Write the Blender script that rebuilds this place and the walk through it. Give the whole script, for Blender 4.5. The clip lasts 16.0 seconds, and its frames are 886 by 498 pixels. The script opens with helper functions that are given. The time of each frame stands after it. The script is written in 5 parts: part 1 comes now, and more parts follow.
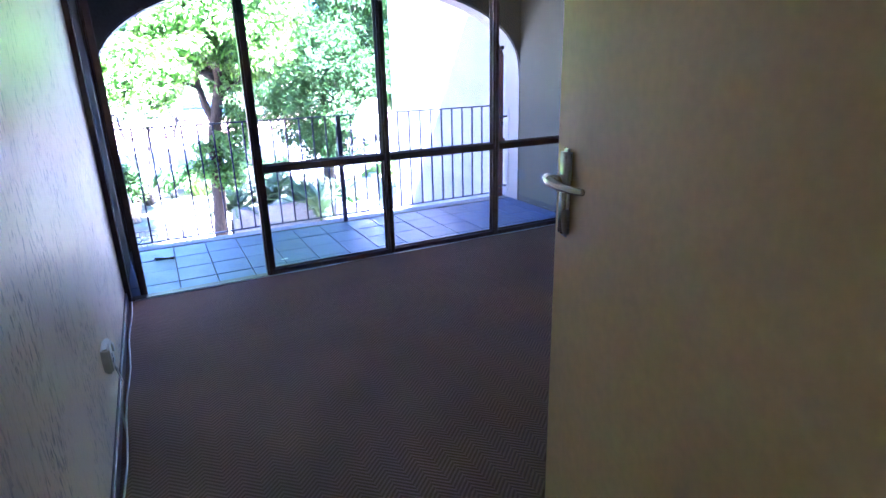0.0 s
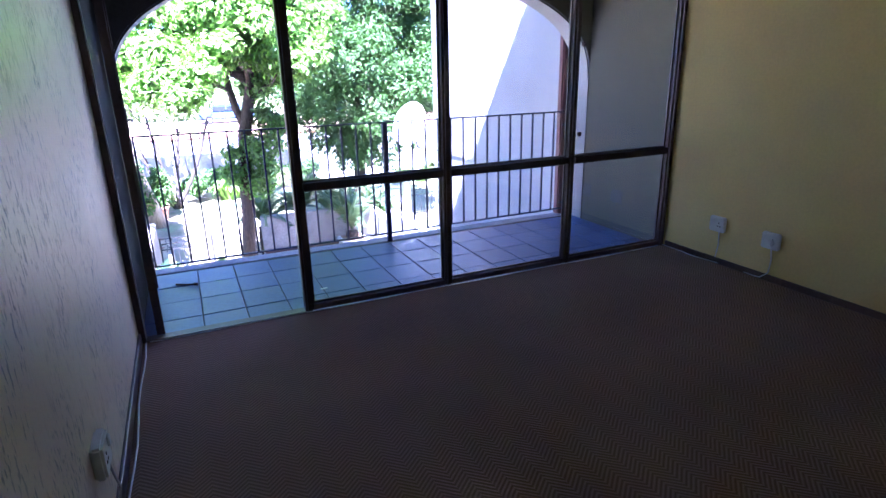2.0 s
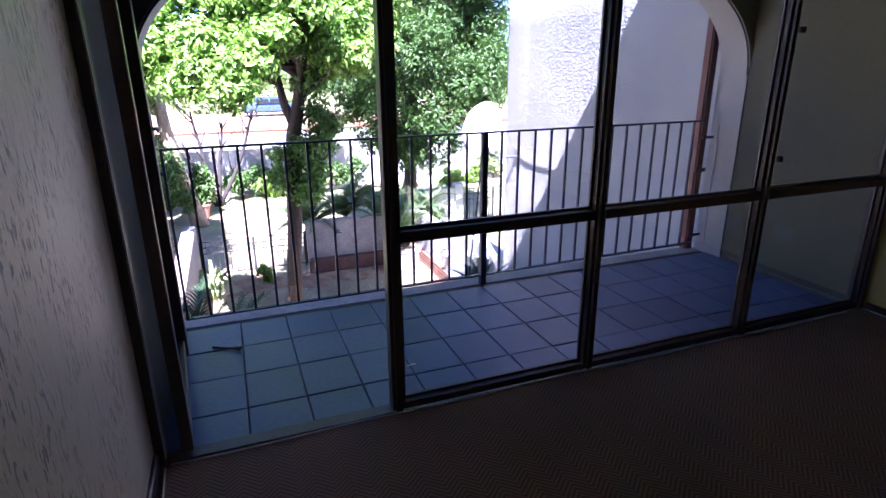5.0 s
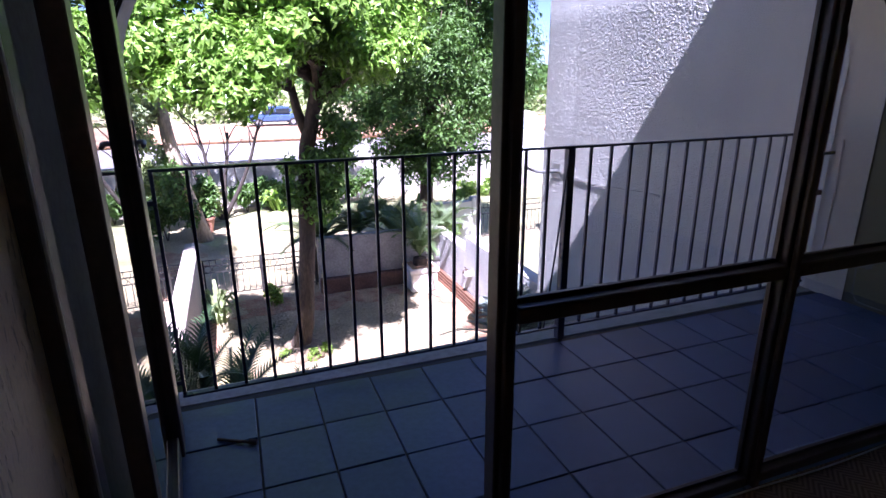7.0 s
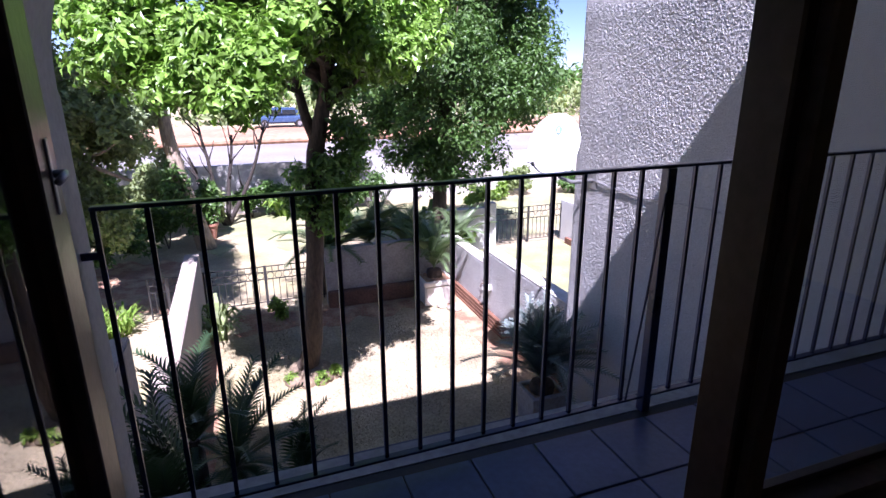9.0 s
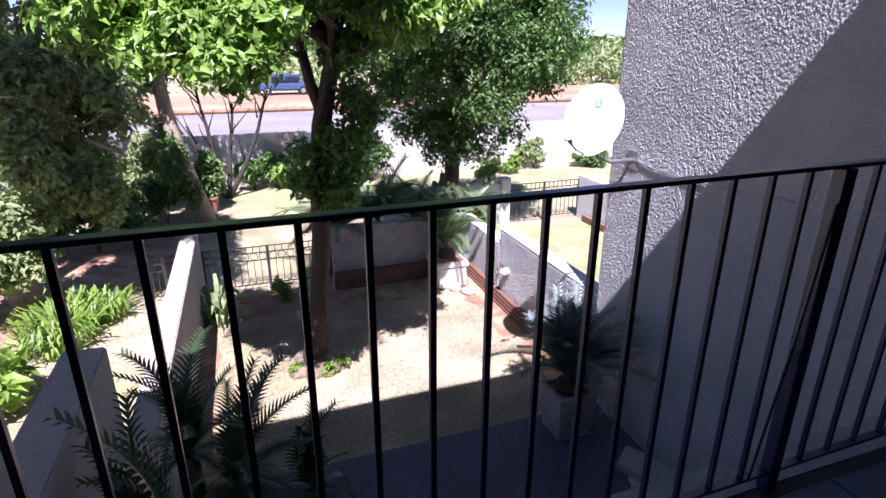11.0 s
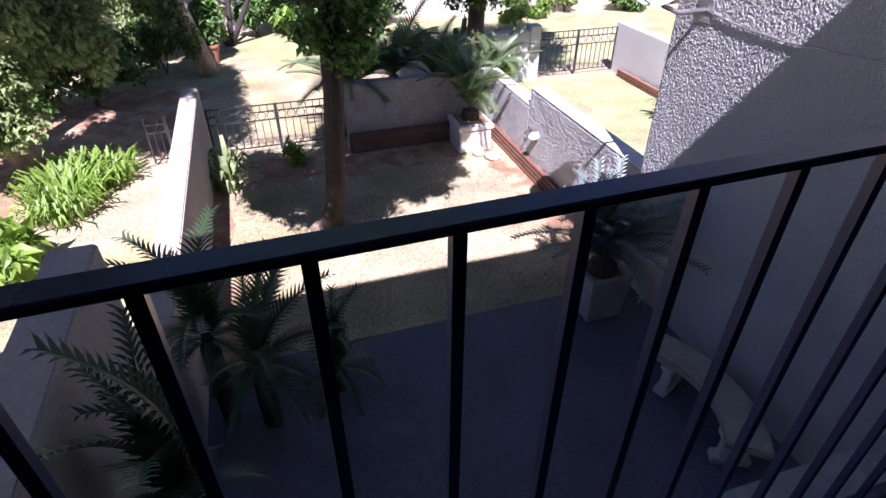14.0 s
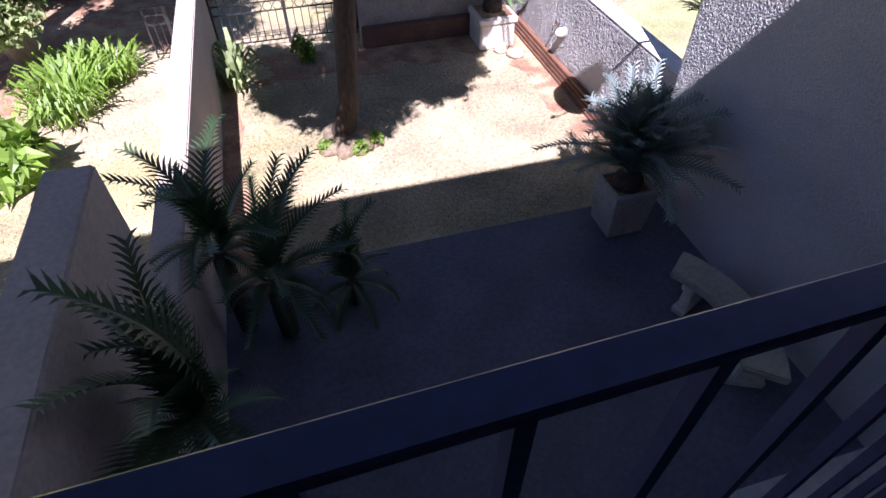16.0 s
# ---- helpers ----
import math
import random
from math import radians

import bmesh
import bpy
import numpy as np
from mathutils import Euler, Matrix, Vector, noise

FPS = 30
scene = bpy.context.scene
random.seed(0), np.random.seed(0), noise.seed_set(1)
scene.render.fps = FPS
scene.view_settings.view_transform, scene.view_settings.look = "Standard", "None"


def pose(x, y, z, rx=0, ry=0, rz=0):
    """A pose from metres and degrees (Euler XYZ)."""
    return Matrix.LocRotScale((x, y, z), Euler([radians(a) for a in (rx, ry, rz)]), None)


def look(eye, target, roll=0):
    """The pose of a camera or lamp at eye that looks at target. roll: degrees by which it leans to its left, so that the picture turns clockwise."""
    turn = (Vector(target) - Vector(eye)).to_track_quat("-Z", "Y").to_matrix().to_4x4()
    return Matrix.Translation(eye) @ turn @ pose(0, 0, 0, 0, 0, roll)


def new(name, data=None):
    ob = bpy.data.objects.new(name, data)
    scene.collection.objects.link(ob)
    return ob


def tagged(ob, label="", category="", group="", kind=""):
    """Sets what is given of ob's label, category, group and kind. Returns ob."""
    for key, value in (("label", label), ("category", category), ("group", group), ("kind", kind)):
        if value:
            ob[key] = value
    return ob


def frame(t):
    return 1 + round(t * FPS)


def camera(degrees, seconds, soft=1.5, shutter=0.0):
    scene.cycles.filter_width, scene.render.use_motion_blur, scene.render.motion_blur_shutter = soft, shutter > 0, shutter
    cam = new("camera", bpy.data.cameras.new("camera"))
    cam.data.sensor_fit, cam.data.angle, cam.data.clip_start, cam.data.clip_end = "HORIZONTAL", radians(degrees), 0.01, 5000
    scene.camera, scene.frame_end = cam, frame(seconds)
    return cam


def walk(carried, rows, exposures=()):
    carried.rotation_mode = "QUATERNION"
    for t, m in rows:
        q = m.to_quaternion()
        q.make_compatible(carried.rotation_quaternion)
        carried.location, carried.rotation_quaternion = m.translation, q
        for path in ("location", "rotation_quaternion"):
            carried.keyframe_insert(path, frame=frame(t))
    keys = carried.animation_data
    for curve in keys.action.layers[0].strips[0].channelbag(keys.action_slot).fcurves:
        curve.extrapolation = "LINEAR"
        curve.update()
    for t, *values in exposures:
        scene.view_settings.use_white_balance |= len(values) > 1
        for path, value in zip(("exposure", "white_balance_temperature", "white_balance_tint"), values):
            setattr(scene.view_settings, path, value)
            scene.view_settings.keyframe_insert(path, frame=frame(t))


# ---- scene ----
cam = camera(76.8, 16.0)
PATH = [
    (0, (0.275, -3.983, 1.421), (1.133, -2.289, 0.794), -1.5),
    (0.5, (0.266, -3.818, 1.405), (1.115, -2.116, 0.785), -1.5),
    (1, (0.313, -3.646, 1.393), (1.134, -1.928, 0.781), -1.4),
    (1.5, (0.329, -3.442, 1.412), (1.136, -1.72, 0.792), -1.2),
    (2, (0.325, -3.243, 1.395), (1.112, -1.509, 0.783), -1.2),
    (2.5, (0.314, -3.029, 1.4), (1.094, -1.292, 0.788), -1.1),
    (3, (0.348, -2.802, 1.437), (1.104, -1.063, 0.803), -0.9),
    (3.5, (0.36, -2.599, 1.412), (1.09, -0.845, 0.786), -0.8),
    (4, (0.35, -2.379, 1.407), (1.052, -0.615, 0.78), -0.8),
    (4.5, (0.325, -2.176, 1.384), (1.021, -0.407, 0.762), -0.5),
    (4.7, (0.336, -2.113, 1.396), (1.014, -0.339, 0.769), -0.6),
    (7, (0.304, -1.135, 1.324), (0.971, 0.655, 0.733), -0.3),
    (7.5, (0.317, -0.963, 1.32), (0.979, 0.828, 0.727), -0.5),
    (8, (0.327, -0.754, 1.328), (0.985, 1.038, 0.731), -0.0),
    (8.5, (0.338, -0.582, 1.313), (0.994, 1.213, 0.723), -0.4),
    (9.2, (0.385, -0.35, 1.306), (1.032, 1.449, 0.718), -0.3),
    (11.3, (0.445, 0.284, 1.274), (1.061, 2.041, 0.545), 0.1),
    (11.5, (0.46, 0.306, 1.286), (1.068, 2.053, 0.526), 0.0),
    (12, (0.484, 0.437, 1.284), (1.072, 2.157, 0.449), 0.2),
    (12.5, (0.485, 0.541, 1.273), (1.049, 2.224, 0.351), 0.3),
    (13, (0.474, 0.66, 1.256), (1.016, 2.304, 0.256), 0.1),
    (13.5, (0.465, 0.74, 1.252), (0.991, 2.345, 0.181), 0.2),
    (14, (0.489, 0.819, 1.241), (0.992, 2.374, 0.087), 0.1),
    (14.5, (0.508, 0.887, 1.243), (0.988, 2.389, 0.013), 0.1),
    (15, (0.519, 0.946, 1.24), (0.97, 2.388, -0.07), -0.2),
    (15.5, (0.525, 1.004, 1.241), (0.951, 2.391, -0.135), -0.2),
    (16, (0.542, 1.058, 1.249), (0.924, 2.397, -0.187), -0.3),
]
walk(cam, [(t, look(eye, target, roll)) for t, eye, target, roll in PATH],
     exposures=[(0, 5.5, 4450, 42), (1.5, 4.75, 4550, 43), (3.5, 3.75, 4900, 44), (4.5, 3.4, 5080, 43), (7, 2.36, 5330, 40), (9, 1.72, 5450, 37), (11.5, 1.46, 5570, 36), (14, 1.5, 5630, 36), (16, 1.52, 5600, 35)])

# ---- world, sun, exposure ----
TO_SUN = Vector((-0.62, -2.32, 3.3)).normalized()
SUN_UP = math.asin(TO_SUN.z)
world = bpy.data.worlds.new("sky")
scene.world = world
world.use_nodes = True
wn = world.node_tree.nodes
sky = wn.new("ShaderNodeTexSky")
sky.sky_type = "NISHITA"
sky.sun_disc = False
sky.sun_elevation = SUN_UP
sky.sun_rotation = math.pi + 0.1
sky.dust_density = 0.3
sky.altitude = 1500
sky.air_density = 0.75
sky.ozone_density = 1.6
wn["Background"].inputs["Strength"].default_value = 0.05
world.node_tree.links.new(sky.outputs[0], wn["Background"].inputs["Color"])
sun_data = bpy.data.lights.new("sun", "SUN")
sun_data.energy = 5.0
sun_data.angle = radians(0.53)
sun_data.color = (1.0, 0.95, 0.87)
sun = new("sun", sun_data)
sun.matrix_world = look(TO_SUN * 40, (0, 0, 0))


# ---- materials ----
def mat(name, base, rough=0.7, vary=0.18, fine=60.0, coarse=3.0, bump=0.2, bump_scale=80.0, depth=0.004,
        second=None, second_scale=2.0, second_at=0.55, metal=0.0, spec=0.5, per_piece=0.0, stretch=(1, 1, 1), translucent=0.0, island=0.0):
    m = bpy.data.materials.new(name)
    m.use_nodes = True
    nt = m.node_tree
    n, lk = nt.nodes, nt.links.new
    p = n["Principled BSDF"]
    p.inputs["Roughness"].default_value = rough
    p.inputs["Metallic"].default_value = metal
    p.inputs["Specular IOR Level"].default_value = spec
    tc = n.new("ShaderNodeTexCoord")
    mp = n.new("ShaderNodeMapping")
    mp.inputs["Scale"].default_value = stretch
    lk(tc.outputs["Object"], mp.inputs["Vector"])

    def noise_tex(scale, detail=4.0):
        t = n.new("ShaderNodeTexNoise")
        t.inputs["Scale"].default_value = scale
        t.inputs["Detail"].default_value = detail
        lk(mp.outputs[0], t.inputs["Vector"])
        return t

    def mix(kind, fac, a, b):
        t = n.new("ShaderNodeMix")
        t.data_type, t.blend_type = "RGBA", kind
        for sock, v in ((t.inputs["Factor"], fac), (t.inputs["A"], a), (t.inputs["B"], b)):
            if hasattr(v, "is_linked"):
                lk(v, sock)
            elif isinstance(v, float):
                sock.default_value = v
            else:
                sock.default_value = (*v, 1.0)
        return t.outputs["Result"]

    def ramp(sock, a, b, lo=0.0, hi=1.0):
        t = n.new("ShaderNodeMapRange")
        t.inputs["From Min"].default_value, t.inputs["From Max"].default_value = a, b
        t.inputs["To Min"].default_value, t.inputs["To Max"].default_value = lo, hi
        lk(sock, t.inputs["Value"])
        return t.outputs["Result"]

    col = base
    if second:
        s = noise_tex(second_scale, 6.0)
        col = mix("MIX", ramp(s.outputs["Fac"], second_at - 0.08, second_at + 0.08), base, second)
    big, small = noise_tex(coarse), noise_tex(fine)
    dark = tuple(1.0 - vary for _ in range(3))
    light = tuple(1.0 + vary * 0.6 for _ in range(3))
    col = mix("MULTIPLY", 1.0, col, mix("MIX", ramp(big.outputs["Fac"], 0.3, 0.7), dark, light))
    col = mix("MULTIPLY", 1.0, col, mix("MIX", ramp(small.outputs["Fac"], 0.3, 0.7), dark, light))
    if per_piece or island:
        src = n.new("ShaderNodeObjectInfo").outputs["Random"] if per_piece else n.new("ShaderNodeNewGeometry").outputs["Random Per Island"]
        k = per_piece or island
        col = mix("MULTIPLY", 1.0, col, mix("MIX", src, (1 - k,) * 3, (1 + k * 0.6,) * 3))
    lk(col, p.inputs["Base Color"])
    lk(ramp(big.outputs["Fac"], 0.3, 0.7, max(rough - 0.08, 0.05), min(rough + 0.08, 1.0)), p.inputs["Roughness"])
    if bump:
        bn = noise_tex(bump_scale, 5.0)
        b = n.new("ShaderNodeBump")
        b.inputs["Strength"].default_value = bump
        b.inputs["Distance"].default_value = depth
        lk(bn.outputs["Fac"], b.inputs["Height"])
        lk(b.outputs["Normal"], p.inputs["Normal"])
    if translucent:
        tr = n.new("ShaderNodeBsdfTranslucent")
        lk(mix("MULTIPLY", 1.0, col, (1.3, 1.5, 0.6)), tr.inputs["Color"])
        ms = n.new("ShaderNodeMixShader")
        ms.inputs[0].default_value = translucent
        lk(p.outputs[0], ms.inputs[1])
        lk(tr.outputs[0], ms.inputs[2])
        lk(ms.outputs[0], n["Material Output"].inputs["Surface"])
    return m


def glass(name, tint, rough=0.0):
    m = bpy.data.materials.new(name)
    m.use_nodes = True
    p = m.node_tree.nodes["Principled BSDF"]
    p.inputs["Base Color"].default_value = (*tint, 1)
    p.inputs["Transmission Weight"].default_value = 1.0
    p.inputs["Roughness"].default_value = rough
    p.inputs["IOR"].default_value = 1.5
    return m


def carpet_material():
    """Brown ribbed carpet: zigzag ribs in columns, with worn patches."""
    m = mat("carpet", (0.22, 0.145, 0.105), 0.95, vary=0.16, fine=240, coarse=1.3, bump=0, spec=0.1)
    n, lk = m.node_tree.nodes, m.node_tree.links.new
    p = n["Principled BSDF"]
    tc = n.new("ShaderNodeTexCoord")
    xyz = n.new("ShaderNodeSeparateXYZ")
    lk(tc.outputs["Object"], xyz.inputs[0])

    def op(kind, a, b):
        t = n.new("ShaderNodeMath")
        t.operation = kind
        for i, v in enumerate((a, b)):
            if isinstance(v, (int, float)):
                t.inputs[i].default_value = v
            else:
                lk(v, t.inputs[i])
        return t.outputs[0]

    zig = op("PINGPONG", xyz.outputs["X"], 0.06)
    line = op("ADD", xyz.outputs["Y"], op("MULTIPLY", zig, 0.9))
    rib = op("PINGPONG", op("MULTIPLY", line, 1 / 0.021), 0.5)
    col = p.inputs["Base Color"].links[0].from_socket
    t = n.new("ShaderNodeMix")
    t.data_type, t.blend_type = "RGBA", "MULTIPLY"
    t.inputs["Factor"].default_value = 1.0
    shade = n.new("ShaderNodeMix")
    shade.data_type = "RGBA"
    shade.inputs["A"].default_value, shade.inputs["B"].default_value = (0.56, 0.54, 0.54, 1), (1.42, 1.41, 1.39, 1)
    lk(op("MULTIPLY", rib, 2.0), shade.inputs["Factor"])
    lk(col, t.inputs["A"])
    lk(shade.outputs["Result"], t.inputs["B"])
    lk(t.outputs["Result"], p.inputs["Base Color"])
    b = n.new("ShaderNodeBump")
    b.inputs["Strength"].default_value, b.inputs["Distance"].default_value = 0.6, 0.004
    lk(rib, b.inputs["Height"])
    lk(b.outputs["Normal"], p.inputs["Normal"])
    return m


CARPET = carpet_material()
def dragged_plaster():
    """Cream plaster with clusters of vertical trowel drags and small dark pits."""
    m = mat("cream_plaster", (0.8, 0.69, 0.5), 0.4, vary=0.07, bump=0, stretch=(1, 1, 1), fine=120, coarse=1.5)
    n, lk = m.node_tree.nodes, m.node_tree.links.new
    p = n["Principled BSDF"]
    tc = n.new("ShaderNodeTexCoord")
    mp = n.new("ShaderNodeMapping")
    mp.inputs["Scale"].default_value = (1, 1, 0.24)
    lk(tc.outputs["Object"], mp.inputs["Vector"])

    def tex(scale, detail, src):
        t = n.new("ShaderNodeTexNoise")
        t.inputs["Scale"].default_value, t.inputs["Detail"].default_value = scale, detail
        lk(src, t.inputs["Vector"])
        return t.outputs["Fac"]

    def rng_map(sock, a, b, lo, hi):
        t = n.new("ShaderNodeMapRange")
        t.inputs["From Min"].default_value, t.inputs["From Max"].default_value = a, b
        t.inputs["To Min"].default_value, t.inputs["To Max"].default_value = lo, hi
        lk(sock, t.inputs["Value"])
        return t.outputs["Result"]

    def op(kind, a, b):
        t = n.new("ShaderNodeMath")
        t.operation = kind
        lk(a, t.inputs[0])
        lk(b, t.inputs[1])
        return t.outputs[0]

    drag = tex(70, 4, mp.outputs[0])
    cluster = tex(2.6, 2, tc.outputs["Object"])
    lines = op("MULTIPLY", rng_map(drag, 0.58, 0.68, 0, 0.5), rng_map(cluster, 0.45, 0.62, 0.04, 1))
    holes = op("MULTIPLY", rng_map(tex(95, 2, mp.outputs[0]), 0.585, 0.64, 0, 1), rng_map(tex(3.7, 3, tc.outputs["Object"]), 0.43, 0.58, 0.05, 1))
    pits = op("MAXIMUM", lines, holes)
    col = p.inputs["Base Color"].links[0].from_socket
    t = n.new("ShaderNodeMix")
    t.data_type, t.blend_type = "RGBA", "MIX"
    t.inputs["B"].default_value = (0.2, 0.18, 0.15, 1)
    lk(rng_map(pits, 0, 1, 0, 0.75), t.inputs["Factor"])
    lk(col, t.inputs["A"])
    lk(t.outputs["Result"], p.inputs["Base Color"])
    bm_node = n.new("ShaderNodeBump")
    bm_node.inputs["Strength"].default_value, bm_node.inputs["Distance"].default_value = 0.8, 0.006
    bm_node.invert = True
    lk(op("ADD", pits, rng_map(drag, 0.2, 0.8, 0, 0.3)), bm_node.inputs["Height"])
    lk(bm_node.outputs["Normal"], p.inputs["Normal"])
    return m


WALL_CREAM = dragged_plaster()
WALL_YELLOW = mat("yellow_paint", (0.74, 0.585, 0.2), 0.6, vary=0.05, bump=0.12, bump_scale=120)
CEIL_WHITE = mat("ceiling_paint", (0.78, 0.76, 0.7), 0.8, vary=0.04)
DOOR_PAINT = mat("cream_door_paint", (0.84, 0.61, 0.29), 0.36, vary=0.05, bump=0.06, bump_scale=60)
BROWN_PAINT = mat("dark_brown_paint", (0.085, 0.052, 0.04), 0.38, vary=0.25, bump=0.25, bump_scale=40, second=(0.16, 0.1, 0.06), second_scale=14, second_at=0.7)
CHROME = mat("brushed_chrome", (0.62, 0.6, 0.57), 0.28, vary=0.08, metal=1.0, bump=0.05)
# blue in the base stands in for sky sheen on black paint
BLACK_STEEL = mat("sky_blued_black_steel", (0.028, 0.036, 0.095), 0.32, vary=0.3, bump=0.3, bump_scale=90, depth=0.001)
GLASS = glass("window_glass", (0.84, 0.87, 0.86))
# blue of the reflected sky is put into the tile base colour
TILE = mat("sky_blued_grey_tile", (0.095, 0.135, 0.26), 0.4, vary=0.14, fine=40, coarse=6, bump=0.12, bump_scale=30, per_piece=0.22)
GROUT = mat("dark_grout", (0.06, 0.06, 0.06), 0.9)
PLASTIC = mat("white_plastic", (0.78, 0.77, 0.73), 0.4, vary=0.04, bump=0)
WHITE_CABLE = mat("white_cable_plastic", (0.7, 0.69, 0.66), 0.5, vary=0.08, bump=0)
STUCCO = mat("rough_grey_stucco", (0.54, 0.535, 0.535), 0.9, vary=0.14, fine=60, coarse=1.1, bump=1.0, bump_scale=140, depth=0.012)
PAINTED_WALL = mat("weathered_white_plaster", (0.74, 0.69, 0.65), 0.85, vary=0.12, fine=40, coarse=1.6, bump=0.35, bump_scale=35,
                   second=(0.5, 0.44, 0.38), second_scale=1.4, second_at=0.62)
TAN_PLASTER = mat("tan_plaster", (0.41, 0.355, 0.31), 0.85, vary=0.14, fine=40, coarse=1.6, bump=0.35, bump_scale=35,
                  second=(0.45, 0.37, 0.31), second_scale=1.2, second_at=0.6)
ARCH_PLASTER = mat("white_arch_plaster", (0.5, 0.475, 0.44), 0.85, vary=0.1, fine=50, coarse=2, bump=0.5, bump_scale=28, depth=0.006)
# low base colour holds the shade of the balcony's inner faces
ARCH_INNER = mat("shade_darkened_plaster", (0.12, 0.118, 0.085), 0.85, vary=0.15, fine=50, coarse=2, bump=0.5, bump_scale=28, depth=0.006)
PIPE_RED = mat("oxide_red_paint", (0.16, 0.045, 0.05), 0.45, vary=0.2, bump=0.1)
LAWN = mat("dry_lawn", (0.45, 0.375, 0.24), 0.95, vary=0.3, fine=26, coarse=1.2, bump=0.9, bump_scale=45, depth=0.03,
           second=(0.38, 0.335, 0.17), second_scale=0.55, second_at=0.56)
SOIL = mat("red_soil", (0.36, 0.2, 0.125), 0.95, vary=0.3, fine=30, coarse=2.2, bump=0.9, bump_scale=40, depth=0.03,
           second=(0.5, 0.36, 0.22), second_scale=3.5, second_at=0.53)
GREEN_LAWN = mat("watered_lawn", (0.34, 0.35, 0.17), 0.95, vary=0.25, fine=28, coarse=1.5, bump=0.9, bump_scale=45, depth=0.03,
                 second=(0.42, 0.36, 0.22), second_scale=0.8, second_at=0.56)
# shade and sky tint are put into this dark bluish concrete base
PAVING = mat("shade_blue_paving", (0.105, 0.11, 0.15), 0.7, vary=0.25, fine=25, coarse=1.8, bump=0.4, bump_scale=40)
ASPHALT = mat("road_asphalt", (0.25, 0.235, 0.225), 0.9, vary=0.15, fine=8, coarse=0.4)
EARTH = mat("red_earth", (0.42, 0.24, 0.15), 0.95, vary=0.25, fine=3, coarse=0.3, bump=0.6, bump_scale=4, depth=0.1)
BARK = mat("grey_brown_bark", (0.085, 0.062, 0.045), 0.95, vary=0.35, fine=40, coarse=6, bump=1.0, bump_scale=30, depth=0.02, stretch=(1, 1, 0.3))
DARK_BARK = mat("dark_twig_bark", (0.05, 0.04, 0.035), 0.95, vary=0.3, fine=40, coarse=6, bump=0.6, bump_scale=30, depth=0.01)
PALE_BARK = mat("pale_flaking_bark", (0.36, 0.29, 0.22), 0.95, vary=0.3, fine=30, coarse=5, bump=1.0, bump_scale=25, depth=0.02, stretch=(1, 1, 0.3))
LEAF_BRIGHT = mat("bright_leaf", (0.205, 0.355, 0.058), 0.38, vary=0.12, fine=9, coarse=1.2, bump=0, translucent=0.26, island=0.55)
LEAF_DARK = mat("dark_leaf", (0.09, 0.175, 0.04), 0.45, vary=0.15, fine=9, coarse=1.0, bump=0, translucent=0.28, island=0.45)
LEAF_TRUNK = mat("trunk_leaf", (0.15, 0.28, 0.06), 0.42, vary=0.15, fine=9, coarse=1.0, bump=0, translucent=0.26, island=0.5)
LEAF_GREY = mat("grey_green_leaf", (0.24, 0.3, 0.12), 0.6, vary=0.15, fine=9, coarse=1.0, bump=0, translucent=0.25, island=0.4)
LEAF_PALE = mat("pale_leaf", (0.3, 0.37, 0.2), 0.6, vary=0.15, fine=9, coarse=1.0, bump=0, translucent=0.25, island=0.4)
LEAF_LIME = mat("lime_leaf", (0.21, 0.33, 0.055), 0.5, vary=0.12, bump=0, translucent=0.35, island=0.35)
LEAF_CYCAD = mat("cycad_leaflet", (0.05, 0.095, 0.042), 0.38, vary=0.15, bump=0, translucent=0.15, per_piece=0.3)
LEAF_FERN = mat("soft_green_leaflet", (0.13, 0.19, 0.085), 0.45, vary=0.15, bump=0, translucent=0.2, per_piece=0.35)
LEAF_BLUE = mat("blue_green_leaflet", (0.2, 0.25, 0.24), 0.4, vary=0.15, bump=0, translucent=0.12, per_piece=0.3)
TERRACOTTA = mat("terracotta", (0.42, 0.2, 0.13), 0.85, vary=0.18, bump=0.2)
CEMENT = mat("weathered_cement", (0.36, 0.35, 0.335), 0.9, vary=0.2, fine=30, coarse=4, bump=0.4, bump_scale=45)
WHITE_POT = mat("white_painted_cement", (0.74, 0.71, 0.66), 0.8, vary=0.12, fine=30, coarse=4, bump=0.3)
TIMBER = mat("red_brown_timber", (0.2, 0.095, 0.06), 0.8, vary=0.3, fine=40, coarse=4, bump=0.5, bump_scale=60, stretch=(1, 0.15, 1), per_piece=0.25)
DISH_WHITE = mat("white_dish_enamel", (0.8, 0.8, 0.8), 0.5, vary=0.04, bump=0)
LOGO_BLUE = mat("blue_print", (0.2, 0.34, 0.42), 0.5, vary=0.05, bump=0)
STEEL = mat("galvanised_steel", (0.45, 0.45, 0.46), 0.45, vary=0.12, metal=0.8, bump=0.05)
ROOF_TILE = mat("roof_tile", (0.24, 0.13, 0.1), 0.85, vary=0.2, fine=20, coarse=2)
STONE = mat("pale_stone", (0.45, 0.4, 0.34), 0.9, vary=0.25, fine=30, coarse=6, bump=0.6, bump_scale=20, depth=0.02)
MOUND = mat("brown_mound_stone", (0.25, 0.19, 0.125), 0.95, vary=0.3, fine=30, coarse=6, bump=0.8, bump_scale=25, depth=0.02)
GATE_STEEL = mat("weathered_gate_steel", (0.03, 0.028, 0.027), 0.6, vary=0.25, bump=0.1)
# white plaster taken darker, so its base colour carries the tree shade
SHADE_WALL = mat("shade_dark_boundary", (0.5, 0.48, 0.46), 0.9, vary=0.16, fine=12, coarse=0.8, bump=0.3, second=(0.4, 0.37, 0.34), second_scale=0.9, second_at=0.55)
